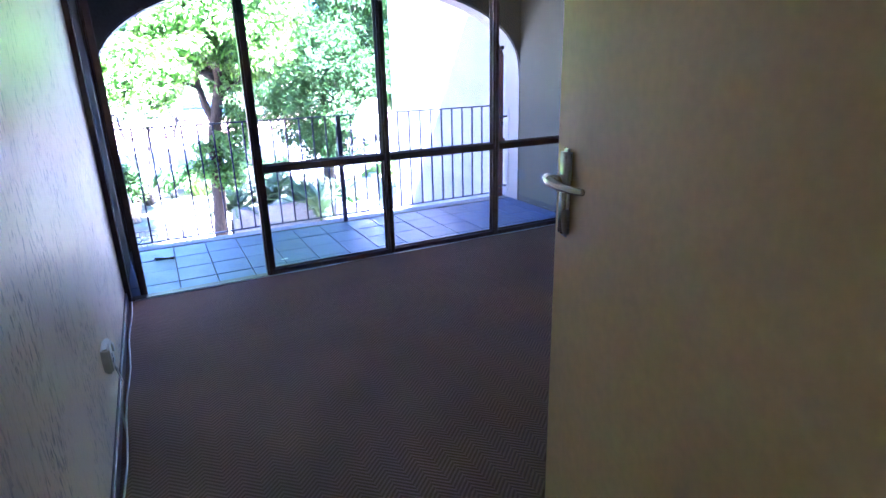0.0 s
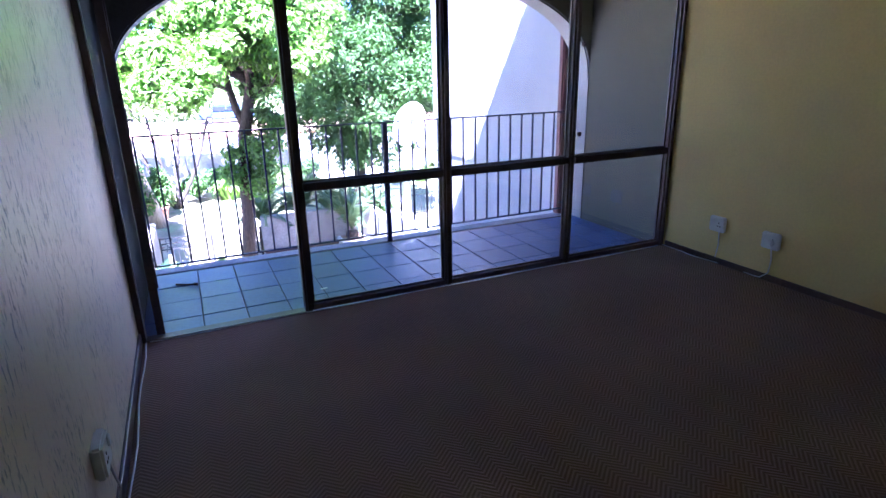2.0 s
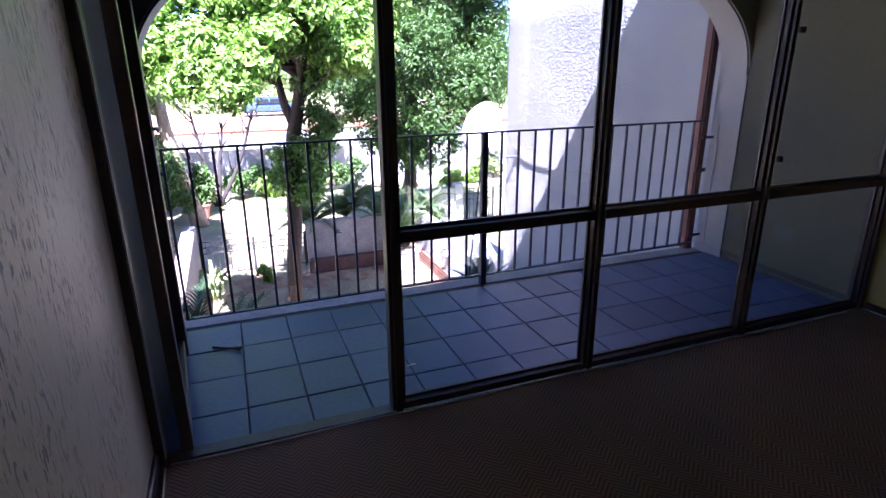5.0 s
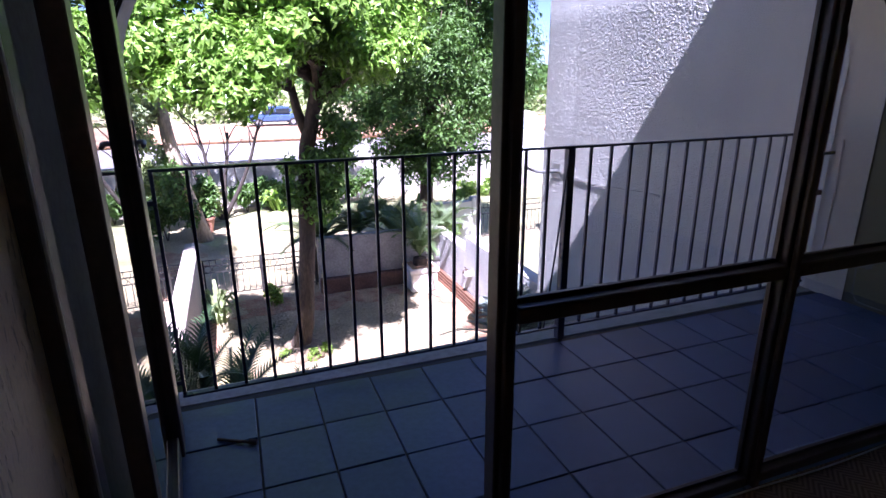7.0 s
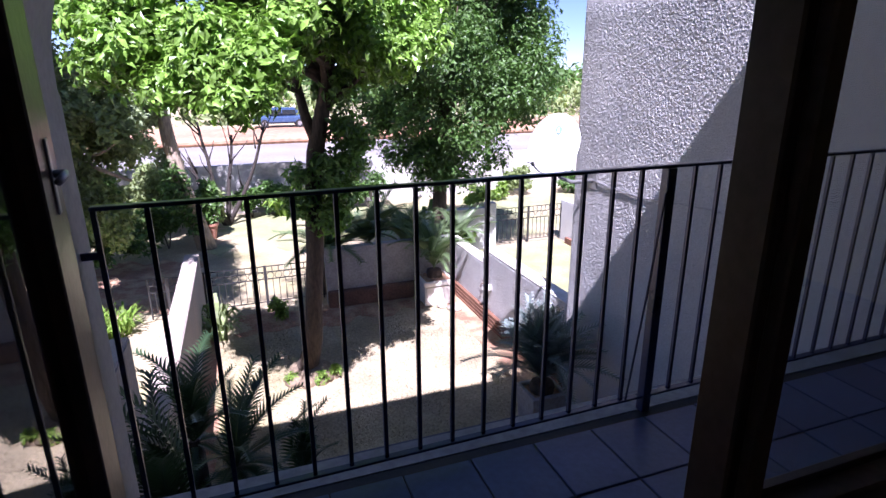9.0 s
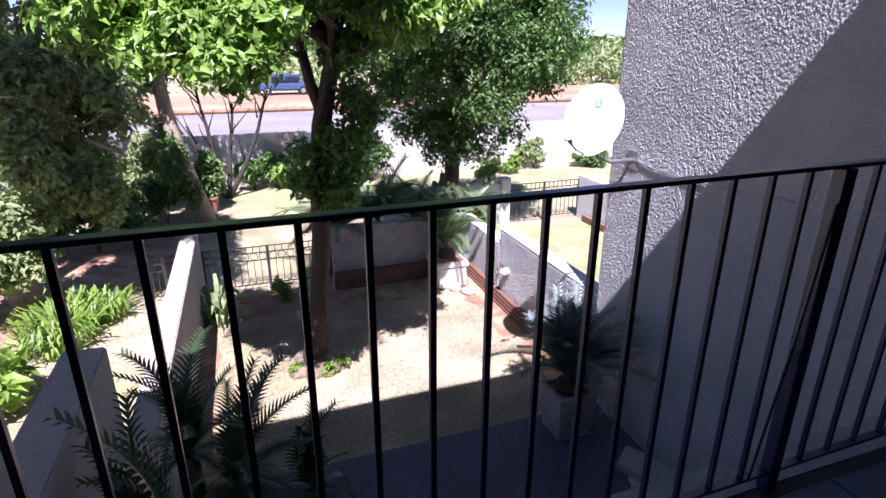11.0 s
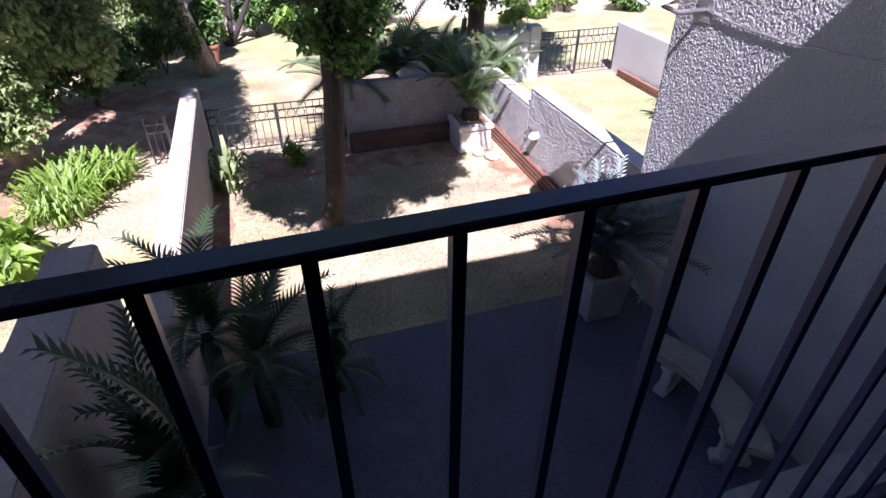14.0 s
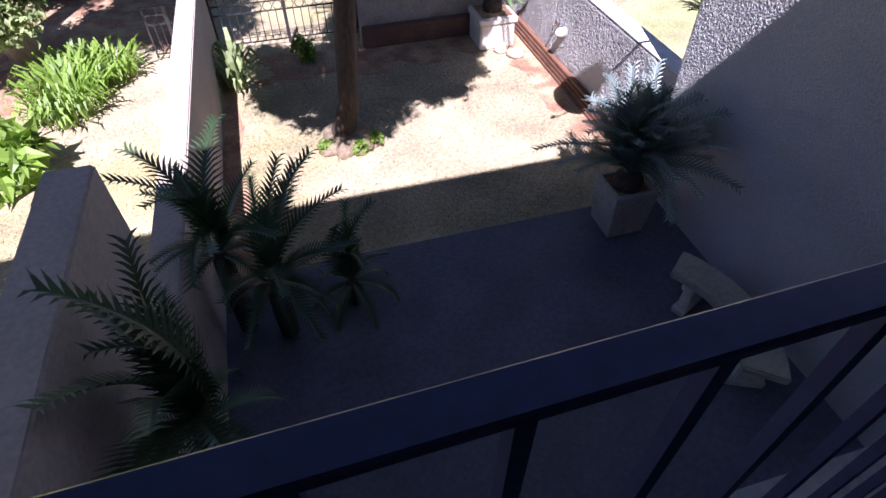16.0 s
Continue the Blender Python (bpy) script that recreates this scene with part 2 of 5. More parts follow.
BENCH = mat("cream_cement", (0.36, 0.34, 0.28), 0.85, vary=0.18, fine=30, coarse=4, bump=0.4, bump_scale=45)
BENCH_LEG = mat("pale_cement", (0.6, 0.58, 0.54), 0.85, vary=0.14, fine=30, coarse=4, bump=0.4, bump_scale=45)
FOOTING = mat("dark_red_footing", (0.17, 0.1, 0.075), 0.95, vary=0.3, fine=25, coarse=4, bump=0.6)
CAR_BLUE = mat("blue_car_paint", (0.045, 0.08, 0.16), 0.25, vary=0.03, bump=0)
CAR_GLASS = mat("dark_car_glass", (0.02, 0.025, 0.03), 0.08, vary=0.02, bump=0)
RUBBER = mat("black_rubber", (0.02, 0.02, 0.02), 0.9, bump=0)
LAMP_METAL = mat("rust_brown_metal", (0.12, 0.07, 0.05), 0.6, vary=0.25)

# ---- building helpers ----
BASE = {}


def thing(name, at, label, category, group="", kind=""):
    ob = new(name)
    ob.empty_display_size = 0.1
    ob.location = at
    BASE[ob] = Vector(at)
    return tagged(ob, label, category, group, kind)


def put_mesh(name, me, material, parent, label=""):
    me.materials.append(material)
    ob = new(name, me)
    if parent is not None:
        me.transform(Matrix.Translation(-BASE[parent]))
        ob.parent = parent
        BASE[ob] = BASE[parent]
    else:
        BASE[ob] = Vector((0, 0, 0))
    if label:
        ob["label"] = label
    return ob


def part(name, bm, material, parent=None, label="", smooth=False):
    """Links a bmesh, given in world places, as one mesh under its thing."""
    me = bpy.data.meshes.new(name)
    bm.normal_update()
    bm.to_mesh(me)
    bm.free()
    if smooth:
        me.shade_smooth()
    return put_mesh(name, me, material, parent, label)


def structure(name, bm, material, label, category):
    return tagged(part(name, bm, material), label, category, kind="structure")


def raw(name, verts, faces, material, parent=None, label="", smooth=False):
    me = bpy.data.meshes.new(name)
    me.from_pydata([tuple(v) for v in verts], [], faces)
    me.update()
    if smooth:
        me.shade_smooth()
    return put_mesh(name, me, material, parent, label)


def box(x0, x1, y0, y1, z0, z1, bevel=0.0, bm=None, segments=1):
    bm = bm or bmesh.new()
    made = bmesh.ops.create_cube(bm, size=1.0)["verts"]
    for v in made:
        v.co = Vector((x0 + (v.co.x + 0.5) * (x1 - x0), y0 + (v.co.y + 0.5) * (y1 - y0), z0 + (v.co.z + 0.5) * (z1 - z0)))
    if bevel:
        edges = {e for v in made for e in v.link_edges}
        bmesh.ops.bevel(bm, geom=list(edges), offset=bevel, segments=segments, affect="EDGES")
    return bm


def tube(points, radii, seg=8, bm=None, cap=True):
    """A tapered tube along points."""
    bm = bm or bmesh.new()
    pts = [Vector(p) for p in points]
    if isinstance(radii, (int, float)):
        radii = [radii] * len(pts)
    rings = []
    side = None
    for i, p in enumerate(pts):
        d = (pts[min(i + 1, len(pts) - 1)] - pts[max(i - 1, 0)]).normalized()
        if side is None:
            side = d.orthogonal().normalized()
        side = (side - d * side.dot(d)).normalized()
        up = d.cross(side)
        rings.append([bm.verts.new(p + (side * math.cos(2 * math.pi * k / seg) + up * math.sin(2 * math.pi * k / seg)) * radii[i]) for k in range(seg)])
    for a, b in zip(rings, rings[1:]):
        for k in range(seg):
            bm.faces.new((a[k], a[(k + 1) % seg], b[(k + 1) % seg], b[k]))
    if cap:
        bm.faces.new(rings[0][::-1])
        bm.faces.new(rings[-1])
    return bm


def lathe(profile, at, seg=24, bm=None):
    bm = bm or bmesh.new()
    rings = [[bm.verts.new((at[0] + r * math.cos(2 * math.pi * k / seg), at[1] + r * math.sin(2 * math.pi * k / seg), at[2] + z)) for k in range(seg)] for r, z in profile]
    for a, b in zip(rings, rings[1:]):
        for k in range(seg):
            bm.faces.new((a[k], a[(k + 1) % seg], b[(k + 1) % seg], b[k]))
    bm.faces.new(rings[0][::-1])
    bm.faces.new(rings[-1])
    return bm


def leaves(name, spots, count, size, material, parent, seed, aspect=0.45, up=0.5, label="", droop=0.25, tuft=0, spread=0.07):
    """Many small bent leaves strewn through the ellipsoids spots = (centre, radii), singly or in tufts."""
    rng = np.random.default_rng(seed)
    vols = np.array([r[0] * r[1] * r[2] for _, r in spots]) ** 0.8
    full = count
    if tuft:
        count = full // tuft
    pick = rng.choice(len(spots), count, p=vols / vols.sum())
    cs = np.array([c for c, _ in spots], float)[pick]
    rs = np.array([r for _, r in spots], float)[pick]
    d = rng.normal(size=(count, 3))
    d /= np.linalg.norm(d, axis=1)[:, None]
    rad = rng.random(count) ** 0.36 * (0.86 + 0.28 * rng.random(count))
    c = cs + d * rs * rad[:, None]
    if tuft:
        count = count * tuft
        d = np.repeat(d, tuft, 0) + np.array([0, 0, 0.35])
        off = rng.normal(size=(count, 3))
        off /= np.linalg.norm(off, axis=1)[:, None]
        c = np.repeat(c, tuft, 0) + off * spread * rng.random(count)[:, None] ** 0.5
        d = d * 0.8 + off * 0.7
    nrm = d * 0.6 + rng.normal(size=(count, 3)) * (0.35 if tuft else 0.6) + np.array([0, 0, up])
    nrm /= np.linalg.norm(nrm, axis=1)[:, None]
    t = np.cross(nrm, rng.normal(size=(count, 3)) + (np.cross(off, nrm) * 2.0 if tuft else 0.0))
    t /= np.linalg.norm(t, axis=1)[:, None] + 1e-9
    s = np.cross(nrm, t)
    L = (size * (0.6 + 0.8 * rng.random(count)))[:, None]
    W = L * aspect * 0.5
    tip = c + t * L - nrm * L * droop
    mid = c + t * L * 0.5
    v = np.stack([c, mid + s * W + nrm * W * 0.35, tip, mid - s * W + nrm * W * 0.35, mid], 1).reshape(-1, 3)
    k = np.arange(count)[:, None] * 5
    f = np.concatenate([k + np.array([[0, 1, 4]]), k + np.array([[1, 2, 4]]), k + np.array([[2, 3, 4]]), k + np.array([[3, 0, 4]])])
    return raw(name, v.tolist(), f.tolist(), material, parent, label)


def blob_spots(centre, radii, count, seed, lump=0.34):
    """Uneven lumps that make up a crown."""
    rng = random.Random(seed)
    out = []
    for _ in range(count):
        d = Vector((rng.gauss(0, 1), rng.gauss(0, 1), rng.gauss(0, 1))).normalized() * (rng.random() ** 0.5)
        c = Vector(centre) + Vector((d.x * radii[0], d.y * radii[1], d.z * radii[2]))
        k = lump * (0.6 + 0.8 * rng.random())
        out.append(((c.x, c.y, c.z), (radii[0] * k, radii[1] * k, radii[2] * k * 0.8)))
    return out

# ---- the room ----
W0, W1 = -0.05, 3.75          # inner faces of the side walls
Y_BACK, Y_GLASS = -4.1, 0.0
CEIL = 2.45
G = -2.7                      # garden level

structure("floor", box(W0, W1, Y_BACK - 1.2, -0.04, -0.12, 0.0), CARPET, "brown ribbed wall-to-wall carpet, worn in places", "carpet")
structure("wall_left", box(W0 - 0.2, W0, Y_BACK - 1.2, -0.03, -0.12, CEIL), WALL_CREAM, "cream plaster wall with rough vertical brush marks", "wall")
structure("wall_right", box(W1, W1 + 0.22, Y_BACK - 1.2, -0.03, -0.12, CEIL), WALL_YELLOW, "yellow painted wall, plain and slightly marked", "wall")
bm = box(W0, -0.03, Y_BACK - 0.15, Y_BACK, 0, CEIL)
box(0.765, W1, Y_BACK - 0.15, Y_BACK, 0, CEIL, bm=bm)
box(-0.03, 0.765, Y_BACK - 0.15, Y_BACK, 2.06, CEIL, bm=bm)
structure("wall_back", bm, WALL_CREAM, "cream plaster wall with a doorway", "wall")
structure("wall_passage", box(W0, W1, Y_BACK - 1.3, Y_BACK - 1.2, -0.12, CEIL), WALL_CREAM, "cream plaster wall closing the passage", "wall")
structure("ceiling", box(W0 - 0.2, W1 + 0.22, Y_BACK - 1.3, 1.27, CEIL, CEIL + 0.15), CEIL_WHITE, "white painted ceiling", "ceiling")
bm = box(W0, W0 + 0.014, Y_BACK, -0.06, 0.0, 0.07, 0.004)
structure("baseboard", bm, BROWN_PAINT, "dark painted skirting along the cream wall", "skirting")
structure("baseboard_right", box(W1 - 0.012, W1, Y_BACK, -0.06, 0.0, 0.045, 0.004), BROWN_PAINT, "low brown skirting along the yellow wall", "skirting")

# inner door, standing open
HX, HY = 0.735, Y_BACK + 0.025
door_in = thing("door_1", (HX, HY, 0), "cream painted flush door standing open into the room", "door", kind="structure")
turn = math.atan2(-3.213 - HY, 0.914 - HX)
DM = Matrix.Translation((HX, HY, 0)) @ Matrix.Rotation(turn, 4, "Z")
LEAF = 0.88


def swung(bm, m):
    bmesh.ops.transform(bm, matrix=m, verts=bm.verts)
    return bm


part("leaf", swung(box(0.0, LEAF, -0.02, 0.02, 0.012, 2.03, 0.003), DM), DOOR_PAINT, door_in)
DZ = 1.21
for sgn in (1, -1):
    ya, yb = sorted((sgn * 0.018, sgn * 0.032))
    plate = part("handle_plate", swung(box(LEAF - 0.06, LEAF - 0.028, ya, yb, DZ - 0.077, DZ + 0.075, 0.0065, segments=4), DM), CHROME, door_in, "worn chrome handle plate", smooth=True)
    bm = tube([(LEAF - 0.044, sgn * 0.028, DZ + 0.022), (LEAF - 0.042, sgn * 0.05, DZ + 0.023)], 0.009, 12)
    tube([(LEAF - 0.03, sgn * 0.054, DZ + 0.025), (LEAF - 0.05, sgn * 0.058, DZ + 0.023), (LEAF - 0.085, sgn * 0.059, DZ + 0.021), (LEAF - 0.12, sgn * 0.055, DZ + 0.021), (LEAF - 0.146, sgn * 0.051, DZ + 0.023)],
         [0.008, 0.009, 0.0075, 0.0062, 0.0055], 12, bm=bm)
    part("lever", swung(bm, DM), CHROME, plate, smooth=True)
bm = box(-0.04, 0.0, Y_BACK - 0.16, Y_BACK + 0.012, 0, 2.07, 0.003)
box(0.75, 0.785, Y_BACK - 0.16, Y_BACK + 0.012, 0, 2.07, 0.003, bm=bm)
box(0.0, 0.75, Y_BACK - 0.16, Y_BACK + 0.012, 2.04, 2.07, bm=bm)
structure("trim", bm, DOOR_PAINT, "cream painted door frame", "door frame")

# glazed front: posts, bars and panes
FRONT_TOP = CEIL - 0.02
window = thing("window_1", (0, 0, 0), "dark brown window wall of tall panes with one crossbar", "window", kind="structure")
POSTS = (0.881, 1.825, 2.796)
BAR = 0.765


def post_profile(x0, x1, z0, z1):
    """A steel-section post: a wide web with a narrower bead towards the room."""
    bm = box(x0, x1, -0.028, 0.03, z0, z1, 0.003)
    cx = (x0 + x1) / 2
    box(cx - 0.013, cx + 0.013, -0.046, -0.028, z0, z1, 0.003, bm=bm)
    return bm


part("left_jamb", box(W0, -0.02, -0.045, 0.045, 0.0, FRONT_TOP, 0.004), BROWN_PAINT, window)
for x in POSTS:
    part("mullion", post_profile(x - 0.027, x + 0.027, 0.0, FRONT_TOP), BROWN_PAINT, window)
part("right_jamb", post_profile(W1 - 0.05, W1, 0.0, FRONT_TOP), BROWN_PAINT, window)
part("head", box(W0, W1, -0.04, 0.04, FRONT_TOP, CEIL), BROWN_PAINT, window)
edges = (*[x for x in POSTS], W1 - 0.023)
for a, b in zip(edges, edges[1:]):
    part("crossbar", box(a + 0.027, b - 0.027, -0.036, 0.03, BAR - 0.022, BAR + 0.022, 0.004), BROWN_PAINT, window)
    part("bottom_rail", box(a + 0.027, b - 0.027, -0.03, 0.03, 0.0, 0.035, 0.004), BROWN_PAINT, window)
    for z0, z1 in ((0.035, BAR - 0.022), (BAR + 0.022, FRONT_TOP)):
        bm = box(a + 0.024, b - 0.024, -0.0025, 0.0025, z0 - 0.003, z1 + 0.003)
        pane = part("pane", bm, GLASS, window, "clear glass pane, slightly dusty")
        pane.visible_shadow = False
        bm = bmesh.new()
        for q in ((a + 0.027, a + 0.039, z0, z1), (b - 0.039, b - 0.027, z0, z1), (a + 0.039, b - 0.039, z0, z0 + 0.012), (a + 0.039, b - 0.039, z1 - 0.012, z1)):
            box(q[0], q[1], 0.004, 0.016, q[2], q[3], bm=bm)
        part("glazing_bead", bm, BROWN_PAINT, window)
for z in (0.93, 1.52):
    part("window_catch", box(2.826, 2.854, -0.055, -0.03, z, z + 0.03, 0.006), BROWN_PAINT, window)
part("threshold", box(-0.02, 0.858, -0.04, 0.03, -0.02, 0.006, 0.003), BROWN_PAINT, window)

# balcony door, standing open outwards against the side wall
glass_door = thing("door_2", (0.0, 0.03, 0), "dark brown glazed balcony door standing open outwards", "door", kind="structure")
DX = 0.0
OPEN = Matrix.Translation((0.055, 0, 0)) @ Matrix.Rotation(radians(4.5), 4, "Z")     # a little past square
for y0, y1, face in ((-0.02, 0.05, 0.022), (0.78, 0.94, 0.034)):
    part("stile", swung(box(DX - 0.02, DX + face, y0, y1, 0.02, 2.38, 0.004), OPEN), BROWN_PAINT, glass_door)
for z0, z1 in ((0.02, 0.11), (2.3, 2.38)):
    part("rail", swung(box(DX - 0.02, DX + 0.022, 0.05, 0.78, z0, z1, 0.004), OPEN), BROWN_PAINT, glass_door)
pane = part("pane", swung(box(DX - 0.002, DX + 0.003, 0.045, 0.785, 0.105, 2.305), OPEN), GLASS, glass_door, "clear glass pane")
pane.visible_shadow = False
# narrow pale strip added along the jamb edge
part("draught_strip", box(-0.0195, -0.0155, -0.032, -0.022, 0.02, 2.38), WHITE_CABLE, glass_door, "thin pale strip between jamb and stile")
lock = part("lock_plate", swung(box(DX + 0.034, DX + 0.039, 0.85, 0.874, 1.05, 1.2, 0.003), OPEN), STEEL, glass_door, "pale metal lock plate")
bm = tube([(DX + 0.037, 0.862, 1.13), (DX + 0.058, 0.862, 1.13), (DX + 0.06, 0.845, 1.13), (DX + 0.058, 0.785, 1.125)], [0.008, 0.009, 0.008, 0.007], 10)
part("lever", swung(bm, OPEN), STEEL, lock, smooth=True)

# sockets and cables


def socket(at, face, label):
    """Boxed wall socket; face is the way it looks along x."""
    s = thing("wall_socket", at, label, "socket", "wall sockets")
    x, y, z = at
    a, b = sorted((x, x + face * 0.034))
    part("box", box(a, b, y - 0.062, y + 0.062, z - 0.055, z + 0.055, 0.008, segments=2), PLASTIC, s)
    a, b = sorted((x + face * 0.034, x + face * 0.042))
    part("rocker", box(a, b, y + 0.02, y + 0.045, z + 0.005, z + 0.04, 0.003), PLASTIC, s)
    for dy, dz in ((-0.02, 0.012), (-0.031, -0.012), (-0.009, -0.012)):
        part("pin_hole", box(min(x + face * 0.03, x + face * 0.0355), max(x + face * 0.03, x + face * 0.0355), y + dy - 0.004, y + dy + 0.004, z + dz - 0.004, z + dz + 0.004), RUBBER, s)
    return s


def cable(points, label, radius=0.004, material=WHITE_CABLE, name="cable"):
    c = thing(name, points[0], label, "cable")
    part("sheath", tube(points, radius, 8), material, c, smooth=True)


socket((W1, -0.535, 0.296), -1, "white plastic socket box on the yellow wall")
plugged = socket((W1, -0.95, 0.28), -1, "white plastic socket box with a plug on the yellow wall")
part("plug", box(W1 - 0.066, W1 - 0.0365, -0.99, -0.948, 0.252, 0.295, 0.008, segments=2), PLASTIC, plugged)
socket((W0, -1.54, 0.325), 1, "white plastic socket box on the cream wall")
cable([(W1 - 0.014, -0.55, 0.245), (W1 - 0.012, -0.555, 0.14), (W1 - 0.022, -0.55, 0.052)], "white cable dropping from a socket to the floor")
pts = [(W1 - 0.022 - 0.02 * math.sin(i * 0.75) * (i > 2), -0.05 - i * 0.1, 0.008) for i in range(9)]
pts += [(W1 - 0.035, -0.92, 0.02), (W1 - 0.02, -0.965, 0.06), (W1 - 0.014, -0.97, 0.15), (W1 - 0.03, -0.965, 0.24)]
cable(pts, "thin white cable lying along the yellow wall")
pts = [(W0 + 0.03 + 0.006 * math.sin(i * 1.3), -0.07 - i * 0.16, 0.006) for i in range(26)]
cable(pts, "thin white cable lying along the cream wall")
pts = [(0.0 + i * 0.15, -0.055 - 0.006 * math.sin(i), 0.006) for i in range(25)]
cable(pts, "thin pale cable lying along the window sill", 0.003)
cable([(W0 + 0.03, -1.54, 0.29), (W0 + 0.05, -1.56, 0.21), (W0 + 0.03, -1.61, 0.12), (W0 + 0.03, -1.63, 0.02)], "white cable dropping from a socket")

# ---- the balcony ----
BALC = -0.02
structure("balcony_slab", box(W0, W1, -0.04, 1.34, -0.2, BALC - 0.006), GROUT, "concrete balcony slab with dark joints", "slab")
structure("wall_balcony_left", box(W0 - 0.2, W0, -0.03, 1.02, -0.12, CEIL), ARCH_INNER, "rough dull grey side wall behind the open door, darkened for shade", "wall")
structure("wall_balcony_right", box(W1, W1 + 0.23, -0.03, 1.27, -0.12, CEIL), ARCH_INNER, "rough dull grey side wall of the balcony, darkened for shade", "wall")

A_L, A_R, SPRING, RISE = -0.035, 3.742, 1.28, 0.83
AY0, AY1 = 1.02, 1.27


def arch_wall():
    """The front wall of the balcony, cut by one wide flattened arch."""
    steps = 64
    cx, half = (A_L + A_R) / 2, (A_R - A_L) / 2
    line = [(A_L, -0.2)]
    for i in range(steps + 1):
        a = math.pi * (1 - i / steps)
        u = math.cos(a)
        s = math.copysign(abs(u) ** (2 / 2.35), u)
        line.append((cx + half * s, SPRING + RISE * abs(math.sin(a)) ** (2 / 2.35)))
    line.append((A_R, -0.2))
    bm = bmesh.new()
    outer = []
    top = CEIL - 0.003
    for x, z in line:
        outer.append((x, top))
    outer[0], outer[-1] = (W0 - 0.2, -0.2), (W1 + 0.23, -0.2)
    outer[1], outer[-2] = (W0 - 0.2, top), (W1 + 0.23, top)
    rows = []
    for (x, z), (ox, oz) in zip(line, outer):
        rows.append([bm.verts.new(p) for p in ((x, AY0, z), (x, AY1, z), (ox, AY1, oz), (ox, AY0, oz))])
    for a, b in zip(rows, rows[1:]):
        for k in range(4):
            q = [a[k], a[(k + 1) % 4], b[(k + 1) % 4], b[k]]
            bm.faces.new(q)
    bm.faces.new(rows[0][::-1])
    bm.faces.new(rows[-1])
    bmesh.ops.remove_doubles(bm, verts=bm.verts, dist=1e-5)
    bmesh.ops.recalc_face_normals(bm, faces=bm.faces)
    rim = [e for e in bm.edges if e.calc_length() < 0.3 and len(e.link_faces) == 2 and abs(e.calc_face_angle(0) - math.pi / 2) < 0.2
           and all(abs(v.co.z - top) > 0.01 for v in e.verts)]
    bmesh.ops.bevel(bm, geom=rim, offset=0.012, segments=2, affect="EDGES")
    return bm


arch = structure("wall_arch", arch_wall(), ARCH_PLASTER, "plastered front wall with a wide flattened arch, inner face darkened for shade", "arch")
# the room-facing side takes the darker plaster, its shade put into colour
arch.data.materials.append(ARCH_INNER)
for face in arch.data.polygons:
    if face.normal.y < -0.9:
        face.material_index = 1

rail = thing("balcony_railing", (1.8, 1.205, BALC), "black painted steel balcony railing with square bars", "railing")
RY, RTOP = 1.205, 0.998
X0, STEP = 0.008, 0.1218
part("top_rail", box(0.0, 3.66, RY - 0.010, RY + 0.020, RTOP - 0.011, RTOP, 0.002), BLACK_STEEL, rail)
part("bottom_rail", box(0.0, 3.66, RY - 0.014, RY + 0.014, 0.045, 0.055, 0.002), BLACK_STEEL, rail)
bar_me = None
for k in range(30):
    if k == 15:
        part("post", box(X0 + k * STEP - 0.02, X0 + k * STEP + 0.02, RY - 0.02, RY + 0.02, BALC, RTOP - 0.011, 0.003), BLACK_STEEL, rail)
        continue
    if bar_me is None:
        first = part("baluster", box(X0 - 0.0065, X0 + 0.0065, RY - 0.0065, RY + 0.0065, 0.055, RTOP - 0.011), BLACK_STEEL, rail)
        bar_me = first.data
    else:
        ob = new("baluster", bar_me)
        ob.parent = rail
        ob.location = (k * STEP, 0, 0)
for x0, x1 in ((A_L - 0.03, 0.01), (3.64, A_R + 0.03)):
    for z in (0.1, 0.86):
        part("fixing_lug", box(x0, x1, RY - 0.006, RY + 0.006, z, z + 0.02, 0.002), BLACK_STEEL, rail)

part("brace", tube([(X0 + 15 * STEP - 0.02, RY - 0.015, 0.9), (X0 + 14.5 * STEP, RY - 0.02, 0.5), (X0 + 14 * STEP + 0.015, RY - 0.015, 0.06)], 0.0045, 6), BLACK_STEEL, rail, "thin wire stay beside the post")
rail.rotation_euler = (0, 0.0018, 0.02)     # not quite square to the wall

pipe = thing("downpipe", (3.69, 1.32, G), "dark oxide-red square downpipe beside the arch", "pipe")
part("pipe", box(3.655, 3.73, 1.285, 1.36, G + 0.1, 3.0, 0.012, segments=2), PIPE_RED, pipe)
for z in (-1.2, 0.6, 2.2):
    part("bracket", box(3.645, 3.74, 1.272, 1.285, z, z + 0.03), PIPE_RED, pipe)
bm = tube([(3.735, 1.2, 0.95), (3.728, 1.19, 0.7), (3.735, 1.195, 0.4), (3.73, 1.19, 0.05)], 0.004, 6)
cab = thing("wall_cable", (3.73, 1.2, 0.05), "thin grey cable hanging beside the arch", "cable")
part("sheath", bm, STEEL, cab)

bolt = thing("dropped_bolt", (0.2, 0.9, BALC), "small dark metal hinge pin lying on the tiles", "bolt")
part("shank", tube([(0.13, 0.9, BALC + 0.008), (0.25, 0.835, BALC + 0.008)], 0.006, 8), LAMP_METAL, bolt)
part("head", tube([(0.245, 0.837, BALC + 0.011), (0.27, 0.825, BALC + 0.011)], 0.011, 8), LAMP_METAL, bolt)
scrap = thing("paper_scrap", (1.05, 0.35, BALC), "small white paper scrap on the tiles", "litter")
part("sheet", box(1.03, 1.075, 0.34, 0.355, BALC, BALC + 0.004, 0.001), PLASTIC, scrap)

